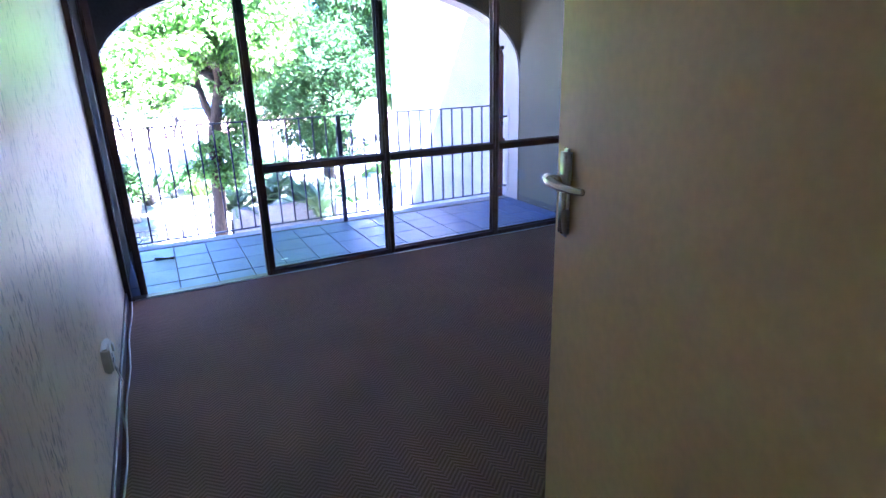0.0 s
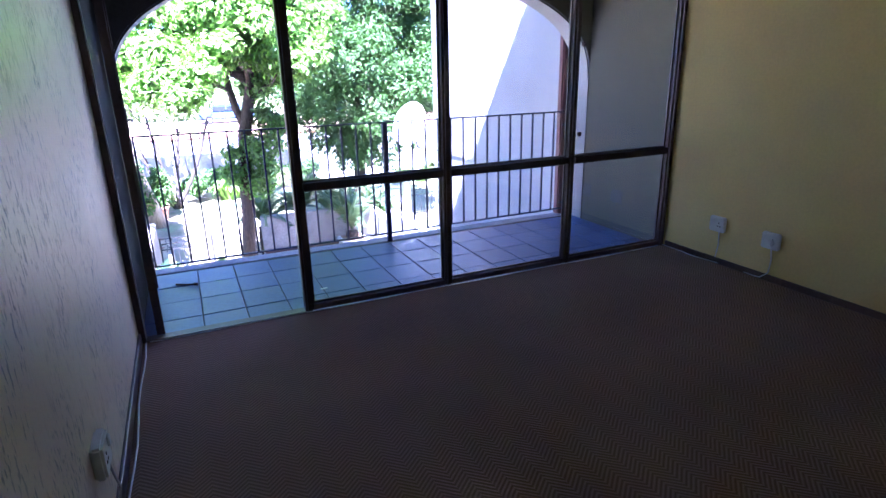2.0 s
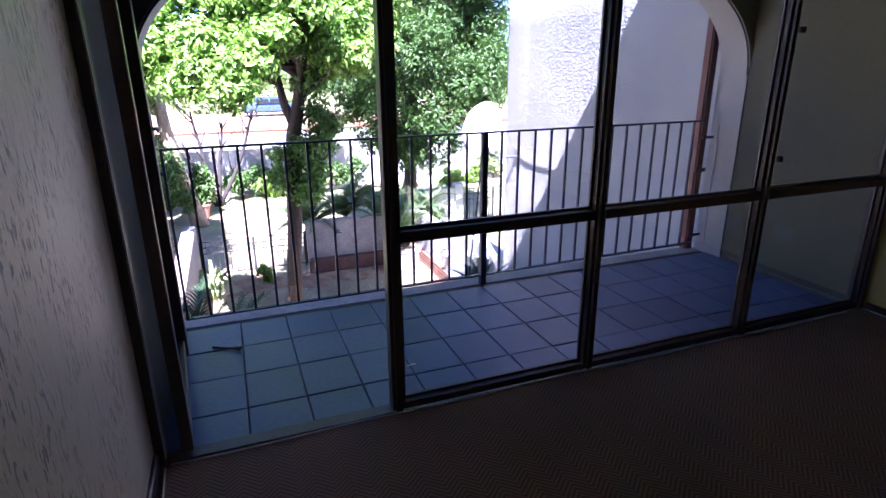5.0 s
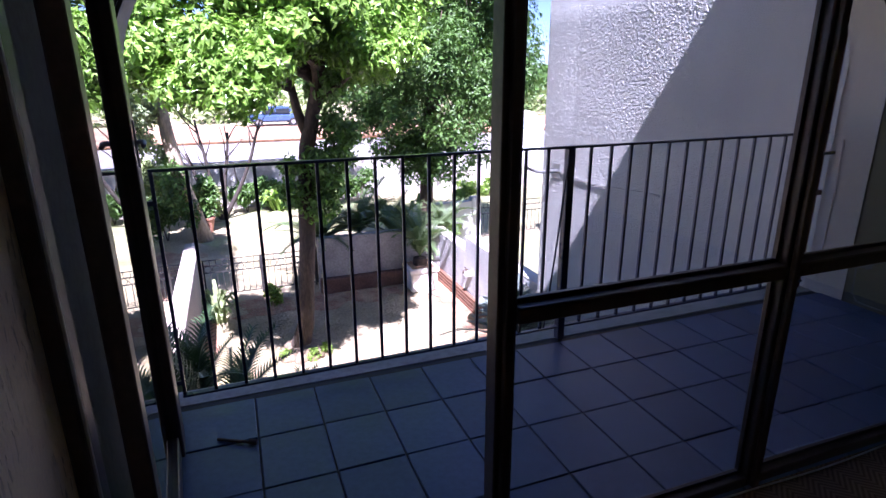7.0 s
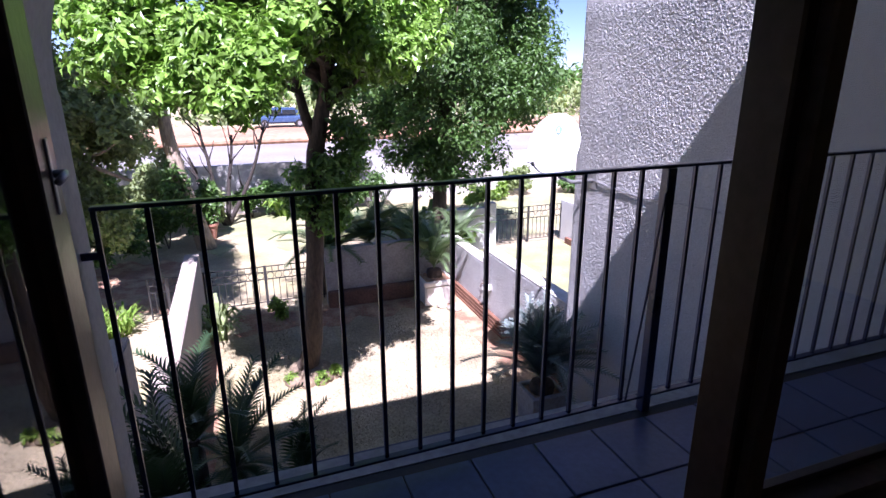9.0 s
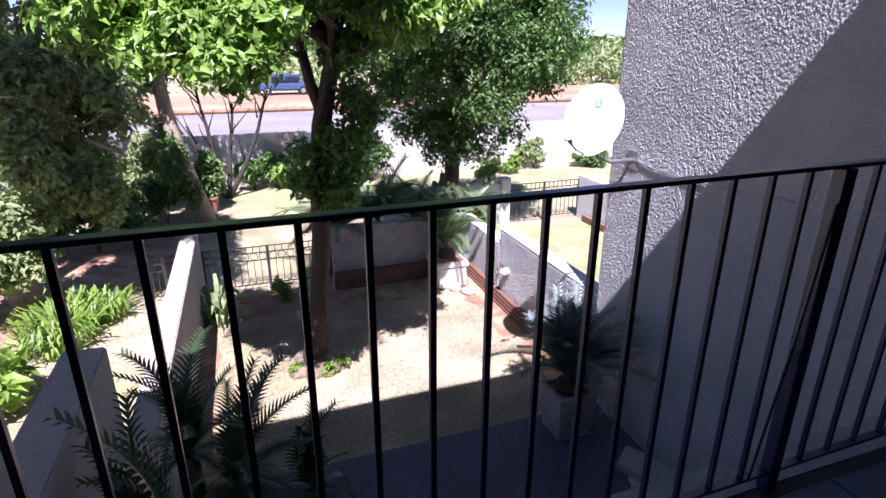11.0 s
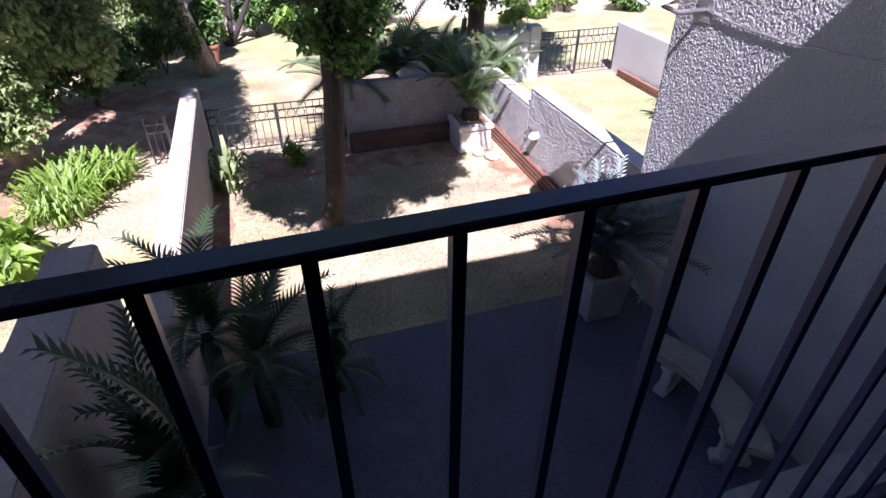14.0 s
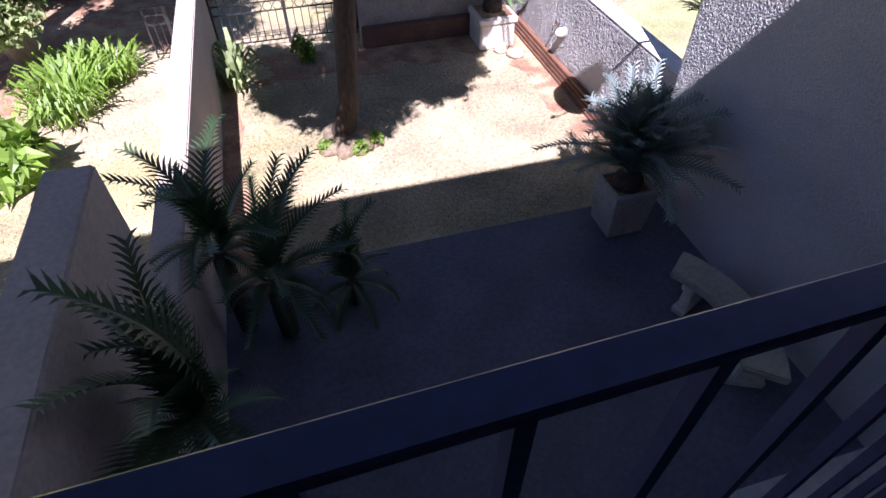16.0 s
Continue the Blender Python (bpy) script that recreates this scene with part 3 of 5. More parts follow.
# ---- house shell and roof ----
EAVE_Y, EAVE_Z = 1.75, 3.05
bm = box(-9.0, W0 - 0.2, Y_BACK - 3, 1.27, G, EAVE_Z - 0.1)
box(W0 - 0.2, 3.98, Y_BACK - 3, 1.27, G, -0.21, bm=bm)
box(3.98, 12.5, Y_BACK - 3, 1.27, G, EAVE_Z - 0.1, bm=bm)
structure("house_wall", bm, PAINTED_WALL, "plastered walls of the house below and beside the balcony", "wall")
bm = bmesh.new()
v = [bm.verts.new(p) for p in ((-9.5, EAVE_Y, EAVE_Z), (13.0, EAVE_Y, EAVE_Z), (13.0, -8, EAVE_Z + 2.2), (-9.5, -8, EAVE_Z + 2.2),
                               (-9.5, EAVE_Y, EAVE_Z - 0.12), (13.0, EAVE_Y, EAVE_Z - 0.12), (13.0, -8, EAVE_Z - 0.12), (-9.5, -8, EAVE_Z - 0.12))]
for q in ((0, 1, 2, 3), (7, 6, 5, 4), (0, 4, 5, 1), (1, 5, 6, 2), (2, 6, 7, 3), (3, 7, 4, 0)):
    bm.faces.new([v[i] for i in q])
structure("roof", bm, ROOF_TILE, "pitched house roof with a deep eave", "roof")
structure("gable_band", box(W0 - 0.2, 3.97, 1.02, 1.27, CEIL + 0.15, EAVE_Z - 0.12), ARCH_PLASTER, "plaster band under the eave", "wall")

# projecting wing with coarse stucco
WX, WY1, WTOP = 3.98, 5.07, 2.93


def stucco_face(x, y0, y1, z0, z1, step=0.0066, soft=0.2, soft_far=0.02, rough=1.0):
    """A flank facing the garden, with its trowelled relief as real shape."""
    ys = np.linspace(y0, y1, int((y1 - y0) / step) + 1)
    zs = np.linspace(z0, z1, int((z1 - z0) / step) + 1)
    verts = []
    for z in zs:
        for y in ys:
            a = noise.noise(Vector((y * 105, z * 66, 1.3)))
            b = noise.noise(Vector((y * 170, z * 130, 7.1)))
            c = noise.noise(Vector((y * 2.5, z * 2.5, 3.7)))
            e = max(0.0, min((y1 - y) / soft_far, (y - y0) / soft, (z - z0) / soft, (z1 - z) / soft, 1.0))
            verts.append((x - 0.0006 - (max(a, -0.15) * 0.0062 + b * 0.004 + c * 0.002 + 0.0045) * e * rough, y, z))
    nx = len(ys)
    faces = [(j * nx + i, (j + 1) * nx + i, (j + 1) * nx + i + 1, j * nx + i + 1) for j in range(len(zs) - 1) for i in range(nx - 1)]
    return verts, faces


wing = thing("wall_wing", (4.1, 3, G), "projecting dividing wall with coarse grey-white trowelled stucco", "wall", kind="structure")
part("wall", box(WX, WX + 0.26, 1.272, WY1, G, WTOP), STUCCO, wing)
sv, sf = stucco_face(WX, 2.1, WY1, -1.7, 2.1, rough=1.35)
raw("stucco_coat", sv, sf, STUCCO, wing, "coarse trowelled stucco", smooth=True)

dish = thing("satellite_dish", (WX, 4.72, 0.22), "white satellite dish on a bracket at the wing corner", "satellite dish")
DC = Vector((3.365, 4.57, 0.645))
DN = Vector((-0.78, -0.5, 0.4)).normalized()     # the way the bowl looks
bm = bmesh.new()
rings = []
for i in range(11):
    r = 0.31 * i / 10
    rings.append([(r * 0.9 * math.cos(2 * math.pi * k / 40), r * 1.07 * math.sin(2 * math.pi * k / 40), 0.75 * r * r - 0.07) for k in range(40)])
rot = DN.to_track_quat("Z", "Y").to_matrix()
for off in (0.0, -0.006):
    vr = [[bm.verts.new(DC + rot @ Vector((p[0], p[1], p[2] + off))) for p in ring] for ring in rings[1:]]
    c = bm.verts.new(DC + rot @ Vector((0, 0, -0.07 + off)))
    for k in range(40):
        bm.faces.new((c, vr[0][k], vr[0][(k + 1) % 40]))
        for a, b in zip(vr, vr[1:]):
            bm.faces.new((a[k], b[k], b[(k + 1) % 40], a[(k + 1) % 40]))
    if off == 0.0:
        lip = vr[-1]
    else:
        for k in range(40):
            bm.faces.new((lip[k], vr[-1][k], vr[-1][(k + 1) % 40], lip[(k + 1) % 40]))
part("reflector", bm, DISH_WHITE, dish, smooth=True)
bm = bmesh.new()
for sx, sy, w, h in ((0, 0.17, 0.036, 0.045),):
    ring = [bm.verts.new(DC + rot @ Vector((sx + w * math.cos(a * math.pi / 10), sy + h * math.sin(a * math.pi / 10),
                                            0.75 * ((sx + w * math.cos(a * math.pi / 10)) ** 2 + (sy + h * math.sin(a * math.pi / 10)) ** 2) - 0.066))) for a in range(20)]
    bm.faces.new(ring)
part("printed_mark", bm, LOGO_BLUE, dish, "blue round printed mark")
bm = bmesh.new()
for x0, x1, y0, y1 in ((-0.015, -0.003, 0.14, 0.2), (0.003, 0.015, 0.14, 0.2)):
    ring = [bm.verts.new(DC + rot @ Vector((x, y, 0.75 * (x * x + y * y) - 0.06))) for x, y in ((x0, y0), (x1, y0), (x1 * 0.4, y1), (x0 * 0.4, y1))]
    bm.faces.new(ring)
part("mark_strokes", bm, DISH_WHITE, dish)
low = DC + rot @ Vector((0, -0.31, -0.0))
tip = DC + rot @ Vector((0, -0.3, 0.36))
part("feed_arm", tube([low, (low + tip) / 2 + Vector((0, 0, -0.02)), tip], 0.011, 8), STEEL, dish, smooth=True)
part("feed_horn", tube([tip - DN * 0.05, tip + Vector((0, 0, 0.03)), tip + DN * 0.06], [0.02, 0.028, 0.018], 10), DISH_WHITE, dish, smooth=True)
back = DC - DN * 0.09
part("bracket_arm", tube([back, Vector((3.55, 4.72, 0.28)), Vector((3.7, 4.72, 0.22)), Vector((WX, 4.72, 0.22))], 0.02, 10), STEEL, dish, smooth=True)
part("wall_plate", box(WX - 0.02, WX, 4.64, 4.8, 0.13, 0.31, 0.004), STEEL, dish)
pts = [(WX - 0.02, 4.7 - i * 0.16, 0.22 - 0.035 * math.sin(i * 0.4) + 0.004 * math.sin(i * 2.1)) for i in range(12)]
cable(pts, "grey dish cable sagging along the stucco wall", 0.007, STEEL)

# ---- balcony tiles, one by one ----
TW, TD = 0.255, 0.302
tile_floor = structure("balcony_floor", box(W0, W1, 1.215, 1.34, BALC - 0.006, BALC - 0.002), CEMENT, "grey glazed floor tiles laid on the balcony", "floor")
tile_me = {}
rng_t = random.Random(5)
for i in range(15):
    for j in range(5):
        xa, xb = 0.024 + i * TW, 0.024 + (i + 1) * TW
        if i == 0:
            xa = W0
        xb = min(xb, W1)
        ya, yb = -0.04 + (j - 0) * TD, -0.04 + (j + 1) * TD
        yb = min(yb, 1.213)
        if yb - ya < 0.05 or xb - xa < 0.03:
            continue
        key = (round(xb - xa, 3), round(yb - ya, 3))
        if key not in tile_me:
            w, d = key
            bm = box(0.003, w - 0.003, 0.003, d - 0.003, -0.012, 0, 0.003)
            me = bpy.data.meshes.new("tile")
            bm.to_mesh(me)
            bm.free()
            me.materials.append(TILE)
            tile_me[key] = me
        ob = new("tile", tile_me[key])
        ob.parent = tile_floor
        ob.location = (xa, ya, BALC + rng_t.uniform(-0.0012, 0.0012))
        ob.rotation_euler = (rng_t.uniform(-0.004, 0.004), rng_t.uniform(-0.004, 0.004), 0)

# ---- the garden ----
structure("ground", box(-400, 400, 1.0, 900, G - 0.5, G), LAWN, "dry straw-coloured lawn reaching into the distance", "lawn")
structure("patio", box(-0.47, 3.98, 1.27, 4.9, G, G + 0.012, 0.004), PAVING, "concrete patio under the balcony, toned dark and blue for shade", "patio")


def patch(name, x0, x1, y0, y1, material, label, category, seed, ragged=0.12, z=0.004):
    """A flat bed with an uneven outline."""
    rng = random.Random(seed)
    pts = []
    n = 14
    for i in range(n):
        pts.append((x0 + (x1 - x0) * i / n, y0 + rng.uniform(-ragged, ragged)))
    for i in range(n):
        pts.append((x1 + rng.uniform(-ragged, ragged), y0 + (y1 - y0) * i / n))
    for i in range(n):
        pts.append((x1 + (x0 - x1) * i / n, y1 + rng.uniform(-ragged, ragged)))
    for i in range(n):
        pts.append((x0 + rng.uniform(-ragged, ragged), y1 + (y0 - y1) * i / n))
    bm = bmesh.new()
    top = [bm.verts.new((x, y, G + z)) for x, y in pts]
    low = [bm.verts.new((x, y, G - 0.05)) for x, y in pts]
    bm.faces.new(top)
    for i in range(len(pts)):
        j = (i + 1) % len(pts)
        bm.faces.new((low[i], low[j], top[j], top[i]))
    structure(name, bm, material, label, category)


patch("soil_bed_left", -0.47, -0.24, 5.0, 9.3, SOIL, "strip of bare red soil along the garden wall", "soil", 1, 0.05)
patch("soil_bed_right", 3.62, 4.06, 5.2, 8.8, SOIL, "strip of bare red soil along the stucco wall", "soil", 2, 0.12)
patch("soil_bed_back", 0.1, 4.0, 8.5, 9.35, SOIL, "bare red soil under the shade tree", "soil", 3, 0.2, 0.006)
patch("soil_neighbour", -7.5, -2.9, 7.0, 10.3, SOIL, "bare red soil in the neighbouring garden", "soil", 4, 0.35)
patch("shade_bed_neighbour", -6.0, -0.75, 9.9, 13.2, SOIL, "leaf-littered soil under trees", "soil", 6, 0.4, 0.007)
patch("lawn_neighbour", 4.32, 7.8, 5.2, 11.5, GREEN_LAWN, "short greener lawn in the next garden", "lawn", 5, 0.05)
patch("lawn_far", 5.0, 13.0, 12.2, 17.0, GREEN_LAWN, "greener lawn beyond the gate", "lawn", 7, 0.5)
patch("lawn_between", -0.3, 5.0, 13.5, 17.2, GREEN_LAWN, "patchy lawn before the boundary wall", "lawn", 8, 0.6, 0.005)
structure("road", box(-120, 120, 22.0, 37.0, G - 0.05, G + 0.01), ASPHALT, "pale worn tarred road beyond the boundary wall", "road")
structure("earth_bank", box(-120, 120, 37.0, 46.0, G - 0.05, G + 0.5, 0.2), EARTH, "bare red earth verge across the road", "earth")


def garden_wall(name, blocks, label, material=PAINTED_WALL):
    x0, x1, y0, y1 = blocks[0][:4]
    w = thing(name, ((x0 + x1) / 2, (y0 + y1) / 2, G), label, "wall", kind="structure")
    for b in blocks:
        part("wall_section", box(b[0], b[1], b[2], b[3], G - 0.1, b[4], 0.012, segments=2), material, w)
    return w


garden_wall("garden_wall_left", [(-0.70, -0.47, 1.27, 3.6, -0.38), (-0.70, -0.47, 3.6, 9.69, -1.58)], "pale plastered garden wall stepping down from the house", TAN_PLASTER)
WALL_R = garden_wall("garden_wall_right", [(4.1, 4.3, WY1, 7.89, -1.48), (4.1, 4.3, 7.89, 9.62, -1.74)], "grey stucco garden wall stepping down beside the lawn", STUCCO)
garden_wall("garden_wall_back", [(1.62, 4.1, 9.24, 9.42, -1.62)], "grey plastered low wall behind the shade tree", CEMENT)
garden_wall("garden_wall_next", [(4.3, 5.8, 11.5, 11.68, -1.68), (5.8, 6.04, 11.48, 11.7, -1.58)], "grey stucco wall with a gate pier", STUCCO)
garden_wall("garden_wall_far_right", [(7.92, 8.12, 5.07, 11.66, -1.68)], "grey stucco wall of the next garden", STUCCO)
boundary = garden_wall("boundary_wall", [(-14, 2.2, 17.6, 17.8, -1.2), (2.2, 30, 17.9, 18.1, -1.28)], "white boundary wall along the road, darkened for shade", SHADE_WALL)

structure("wall_footing", box(1.62, 3.3, 9.08, 9.24, G, G + 0.3, 0.02, segments=2), FOOTING, "low red-brown footing under the grey wall", "footing")

for y0, y1, z1 in ((WY1 + 0.01, 7.885, -1.49), (7.885, 9.6, -1.75)):
    sv, sf = stucco_face(4.1, y0, y1, G + 0.01, z1, 0.0125, 0.02, 0.02, 1.8)
    raw("stucco_coat", sv, sf, STUCCO, WALL_R, "coarse trowelled stucco", smooth=True)

# coping caps
for x0, x1, y0, y1, z in ((4.09, 4.31, WY1, 7.89, -1.48), (4.09, 4.31, 7.89, 9.62, -1.74)):
    part("coping", box(x0, x1, y0, y1, z + 0.001, z + 0.02, 0.004), PAINTED_WALL, WALL_R)


def gate(name, x0, x1, y, z0, z1, label):
    """Double steel garden gate: upright bars, three rails and a band of rings."""
    g = thing(name, ((x0 + x1) / 2, y, G), label, "gate", "steel garden gates")
    mid = (x0 + x1) / 2
    h = z1 - z0
    for a, b in ((x0, mid - 0.012), (mid + 0.012, x1)):
        for x in (a, b):
            part("stile", box(x - 0.012, x + 0.012, y - 0.012, y + 0.012, z0, z1), GATE_STEEL, g)
        for z in (z0 + 0.06, z1 - 0.34 * h, z1 - 0.16 * h, z1 - 0.012):
            part("rail", box(a, b, y - 0.008, y + 0.008, z - 0.008, z + 0.008), GATE_STEEL, g)
        n = max(2, round((b - a) / 0.11))
        bm = None
        for i in range(1, n):
            x = a + (b - a) * i / n
            part("bar", box(x - 0.006, x + 0.006, y - 0.006, y + 0.006, z0 + 0.06, z1 - 0.34 * h), GATE_STEEL, g)
            part("bar", box(x - 0.006, x + 0.006, y - 0.006, y + 0.006, z1 - 0.16 * h, z1 - 0.012), GATE_STEEL, g)
        r = 0.09 * h
        m = max(2, int((b - a) / (2 * r)))
        for i in range(m):
            cx = a + (b - a) * (i + 0.5) / m
            cz = z1 - 0.25 * h
            pts = [(cx + r * 0.92 * math.cos(k * math.pi / 7), y, cz + r * 0.92 * math.sin(k * math.pi / 7)) for k in range(15)]
            part("ring", tube(pts, 0.006, 5, cap=False), GATE_STEEL, g)
    return g


gate("garden_gate", -0.44, 1.6, 9.6, G + 0.04, -1.91, "black steel double gate with a band of rings")
gate("garden_gate", -1.32, -0.74, 9.6, G + 0.04, -1.93, "black steel gate of the neighbouring garden")
gate("garden_gate", 6.05, 7.9, 11.6, G + 0.04, -1.76, "black steel gate of the next garden on grass")

# timber edging stacked against the stucco wall
edging = thing("timber_edging", (4.0, 7.3, G), "stacked red-brown timber edging against the stucco wall", "edging")
for i in range(4):
    part("slat", box(4.02 - 0.012 * (3 - i), 4.09, 5.2, 9.35, G + 0.004 + i * 0.056, G + 0.05 + i * 0.056, 0.005), TIMBER, edging)
edging2 = thing("timber_edging", (7.85, 8.5, G), "red-brown timber edging in the next garden", "edging")
for i in range(3):
    part("slat", box(7.8, 7.87, 6.0, 11.2, G + 0.004 + i * 0.056, G + 0.05 + i * 0.056, 0.005), TIMBER, edging2)

lamp = thing("wall_lamp", (4.1, 7.55, -2.07), "small white bulkhead lamp on the stucco wall", "lamp")
part("base", tube([(4.1, 7.55, -2.07), (4.07, 7.55, -2.07)], 0.07, 16), CEMENT, lamp)
part("lens", tube([(4.07, 7.55, -2.07), (4.01, 7.55, -2.07), (3.97, 7.55, -2.075), (3.95, 7.55, -2.08)], [0.062, 0.06, 0.042, 0.012], 16), PLASTIC, lamp, "white glass lens", smooth=True)
tap = thing("garden_tap", (4.1, 7.74, -2.05), "small black garden tap on the stucco wall", "tap")
part("spout", tube([(4.1, 7.74, -2.05), (4.02, 7.74, -2.05), (4.0, 7.74, -2.08), (4.0, 7.74, -2.12)], 0.012, 8), LAMP_METAL, tap, smooth=True)
part("handle", tube([(4.04, 7.71, -2.01), (4.04, 7.77, -2.01)], 0.009, 8), LAMP_METAL, tap)


def stone(at, size, seed, label, material=STONE):
    rng = random.Random(seed)
    s = thing("stone", at, label, "stone", "loose garden stones")
    bm = bmesh.new()
    bmesh.ops.create_icosphere(bm, subdivisions=2, radius=1.0)
    off = Vector((rng.random() * 50, 0, 0))
    for v in bm.verts:
        k = 1 + 0.35 * noise.noise(v.co * 1.3 + off)
        v.co = Vector((v.co.x * size[0] * k, v.co.y * size[1] * k, v.co.z * size[2] * k)) + Vector(at) + Vector((0, 0, size[2] * 0.6))
    part("rock", bm, material, s, smooth=True)




def garden_bench(cx, cy, r0, r1, half):
    """A curved cast bench: one thick seat on two waisted legs."""
    g = thing("garden_bench", (cx + r0, cy, G + 0.012), "curved pale cement garden bench on the shaded patio", "bench")
    n = 18
    bm = bmesh.new()
    rows = []
    for i in range(n + 1):
        a = -half + 2 * half * i / n
        rows.append([bm.verts.new((cx + k * math.cos(a), cy + k * math.sin(a), z)) for k, z in ((r0, G + 0.37), (r1, G + 0.37), (r1, G + 0.44), (r0, G + 0.44))])
    for p, q in zip(rows, rows[1:]):
        for k in range(4):
            bm.faces.new((p[k], p[(k + 1) % 4], q[(k + 1) % 4], q[k]))
    bm.faces.new(rows[0][::-1])
    bm.faces.new(rows[-1])
    bmesh.ops.recalc_face_normals(bm, faces=bm.faces)
    bmesh.ops.bevel(bm, geom=[e for e in bm.edges if len(e.link_faces) == 2 and e.calc_face_angle(0) > 1.0], offset=0.014, segments=2, affect="EDGES")
    part("seat", bm, BENCH, g)
    for a in (-half * 0.66, half * 0.66):
        m = Matrix.Translation((cx, cy, 0)) @ Matrix.Rotation(a, 4, "Z")
        bm = box(r0 + 0.0, r1 - 0.02, -0.06, 0.06, G + 0.012, G + 0.09, 0.012, segments=2)
        box(r0 + 0.05, r1 - 0.07, -0.045, 0.045, G + 0.085, G + 0.3, 0.012, bm=bm, segments=2)
        box(r0 + 0.01, r1 - 0.03, -0.06, 0.06, G + 0.295, G + 0.368, 0.012, bm=bm, segments=2)
        part("leg", swung(bm, m), BENCH_LEG, g, "paler cast cement leg")


garden_bench(2.62, 3.05, 0.78, 1.1, radians(38))
stone((3.72, 8.25, G), (0.14, 0.12, 0.08), 3, "flat pale stone on red soil")
stone((3.55, 8.45, G), (0.1, 0.1, 0.06), 4, "small brown stone on red soil")
stone((1.02, 6.78, G - 0.03), (0.33, 0.3, 0.13), 30, "brown earth mound at the tree foot", MOUND)
for i in range(9):
    a = i * 0.7 + 0.2
    stone((1.0 + 0.24 * math.cos(a), 6.78 + 0.2 * math.sin(a), G - 0.03), (0.12 + 0.06 * ((i * 7) % 3) / 2, 0.14, 0.07 + 0.06 * ((i * 5) % 4) / 3), 10 + i, "brown earthy stone mounded at the tree foot", MOUND)


# ---- plants ----
def limb(bm, start, way, length, r0, r1, rng, bends=5, wander=0.25, lift=0.1, seg=7):
    p, d = Vector(start), Vector(way).normalized()
    pts, rad = [p.copy()], [r0]
    for i in range(bends):
        d = (d + Vector((rng.uniform(-1, 1), rng.uniform(-1, 1), rng.uniform(-0.5, 1))) * wander * 0.5 + Vector((0, 0, lift))).normalized()
        p = p + d * length / bends
        pts.append(p.copy())
        rad.append(r0 + (r1 - r0) * (i + 1) / bends)
    tube(pts, rad, seg, bm=bm)
    return p, d


def tree(name, at, trunk, radii, limbs, spots, count, size, leaf, bark, label, seed, up=0.5, extra=(), aspect=0.45, droop=0.25, tuft=0, spread=0.07):
    """A tapered trunk with limbs, twigs and a crown of single leaves."""
    rng = random.Random(seed)
    t = thing(name, at, label, "tree")
    bm = tube(trunk, radii, 12)
    part("trunk", bm, bark, t, smooth=True)
    top = Vector(trunk[-1])
    for i in range(limbs):
        c = Vector(spots[(i * 3) % len(spots)][0])
        start = top.lerp(Vector(trunk[-2]), rng.random() * 0.7)
        bm = bmesh.new()
        end, d = limb(bm, start, c - start, (c - start).length, radii[-1] * 0.75, radii[-1] * 0.25, rng)
        for _ in range(3):
            limb(bm, start.lerp(end, rng.uniform(0.4, 1.0)), d + Vector((rng.uniform(-1, 1), rng.uniform(-1, 1), rng.uniform(-0.3, 1))), 0.7, radii[-1] * 0.25, 0.008, rng, 4, 0.4, 0.05, 5)
        part("limb", bm, bark, t, smooth=True)
    leaves("crown", spots, count, size, leaf, t, seed, up=up, aspect=aspect, droop=droop, tuft=tuft, spread=spread)
    for nm, sp, n, sz, m in extra:
        leaves(nm, sp, n, sz, m, t, seed + 1, up=up, aspect=aspect, droop=droop)
    return t


# broad-leaved shade tree before the balcony: an uneven skirt of lobes, stepping back as it rises
rng = random.Random(18)
sp = []
SKIRT = ((-0.62, 1.85, 0.24), (-0.4, 1.5, 0.25), (-0.12, 1.3, 0.24), (0.16, 1.36, 0.22), (0.4, 1.24, 0.24), (0.66, 1.4, 0.22), (0.92, 1.8, 0.26), (1.25, 1.9, 0.28), (1.55, 1.72, 0.26),
         (1.82, 1.5, 0.26), (2.05, 1.6, 0.25), (2.25, 1.95, 0.26))
for x, z, k in SKIRT:
    y = 4.25 + 0.45 * (x - 0.7) ** 2
    for up_by, back, grow in ((0.0, 0.0, 1.0), (0.05, 0.5, 1.25), (0.3, 0.95, 1.25), (0.34, 0.22, 1.1), (0.75, 0.5, 1.25), (1.2, 0.85, 1.4), (1.7, 1.3, 1.5), (2.15, 1.8, 1.5)):
        if (x < 0.5 and up_by > 1.3) or (x < -0.3 and up_by > 1.0):
            continue
        c = (x * (1 + 0.1 * up_by) + rng.uniform(-0.12, 0.12), y + back + rng.uniform(-0.15, 0.15), z + up_by + rng.uniform(-0.08, 0.08))
        k2 = k * grow * rng.uniform(0.85, 1.15)
        sp.append((c, (k2 * 1.1, k2 * 1.05, k2 * 0.8)))
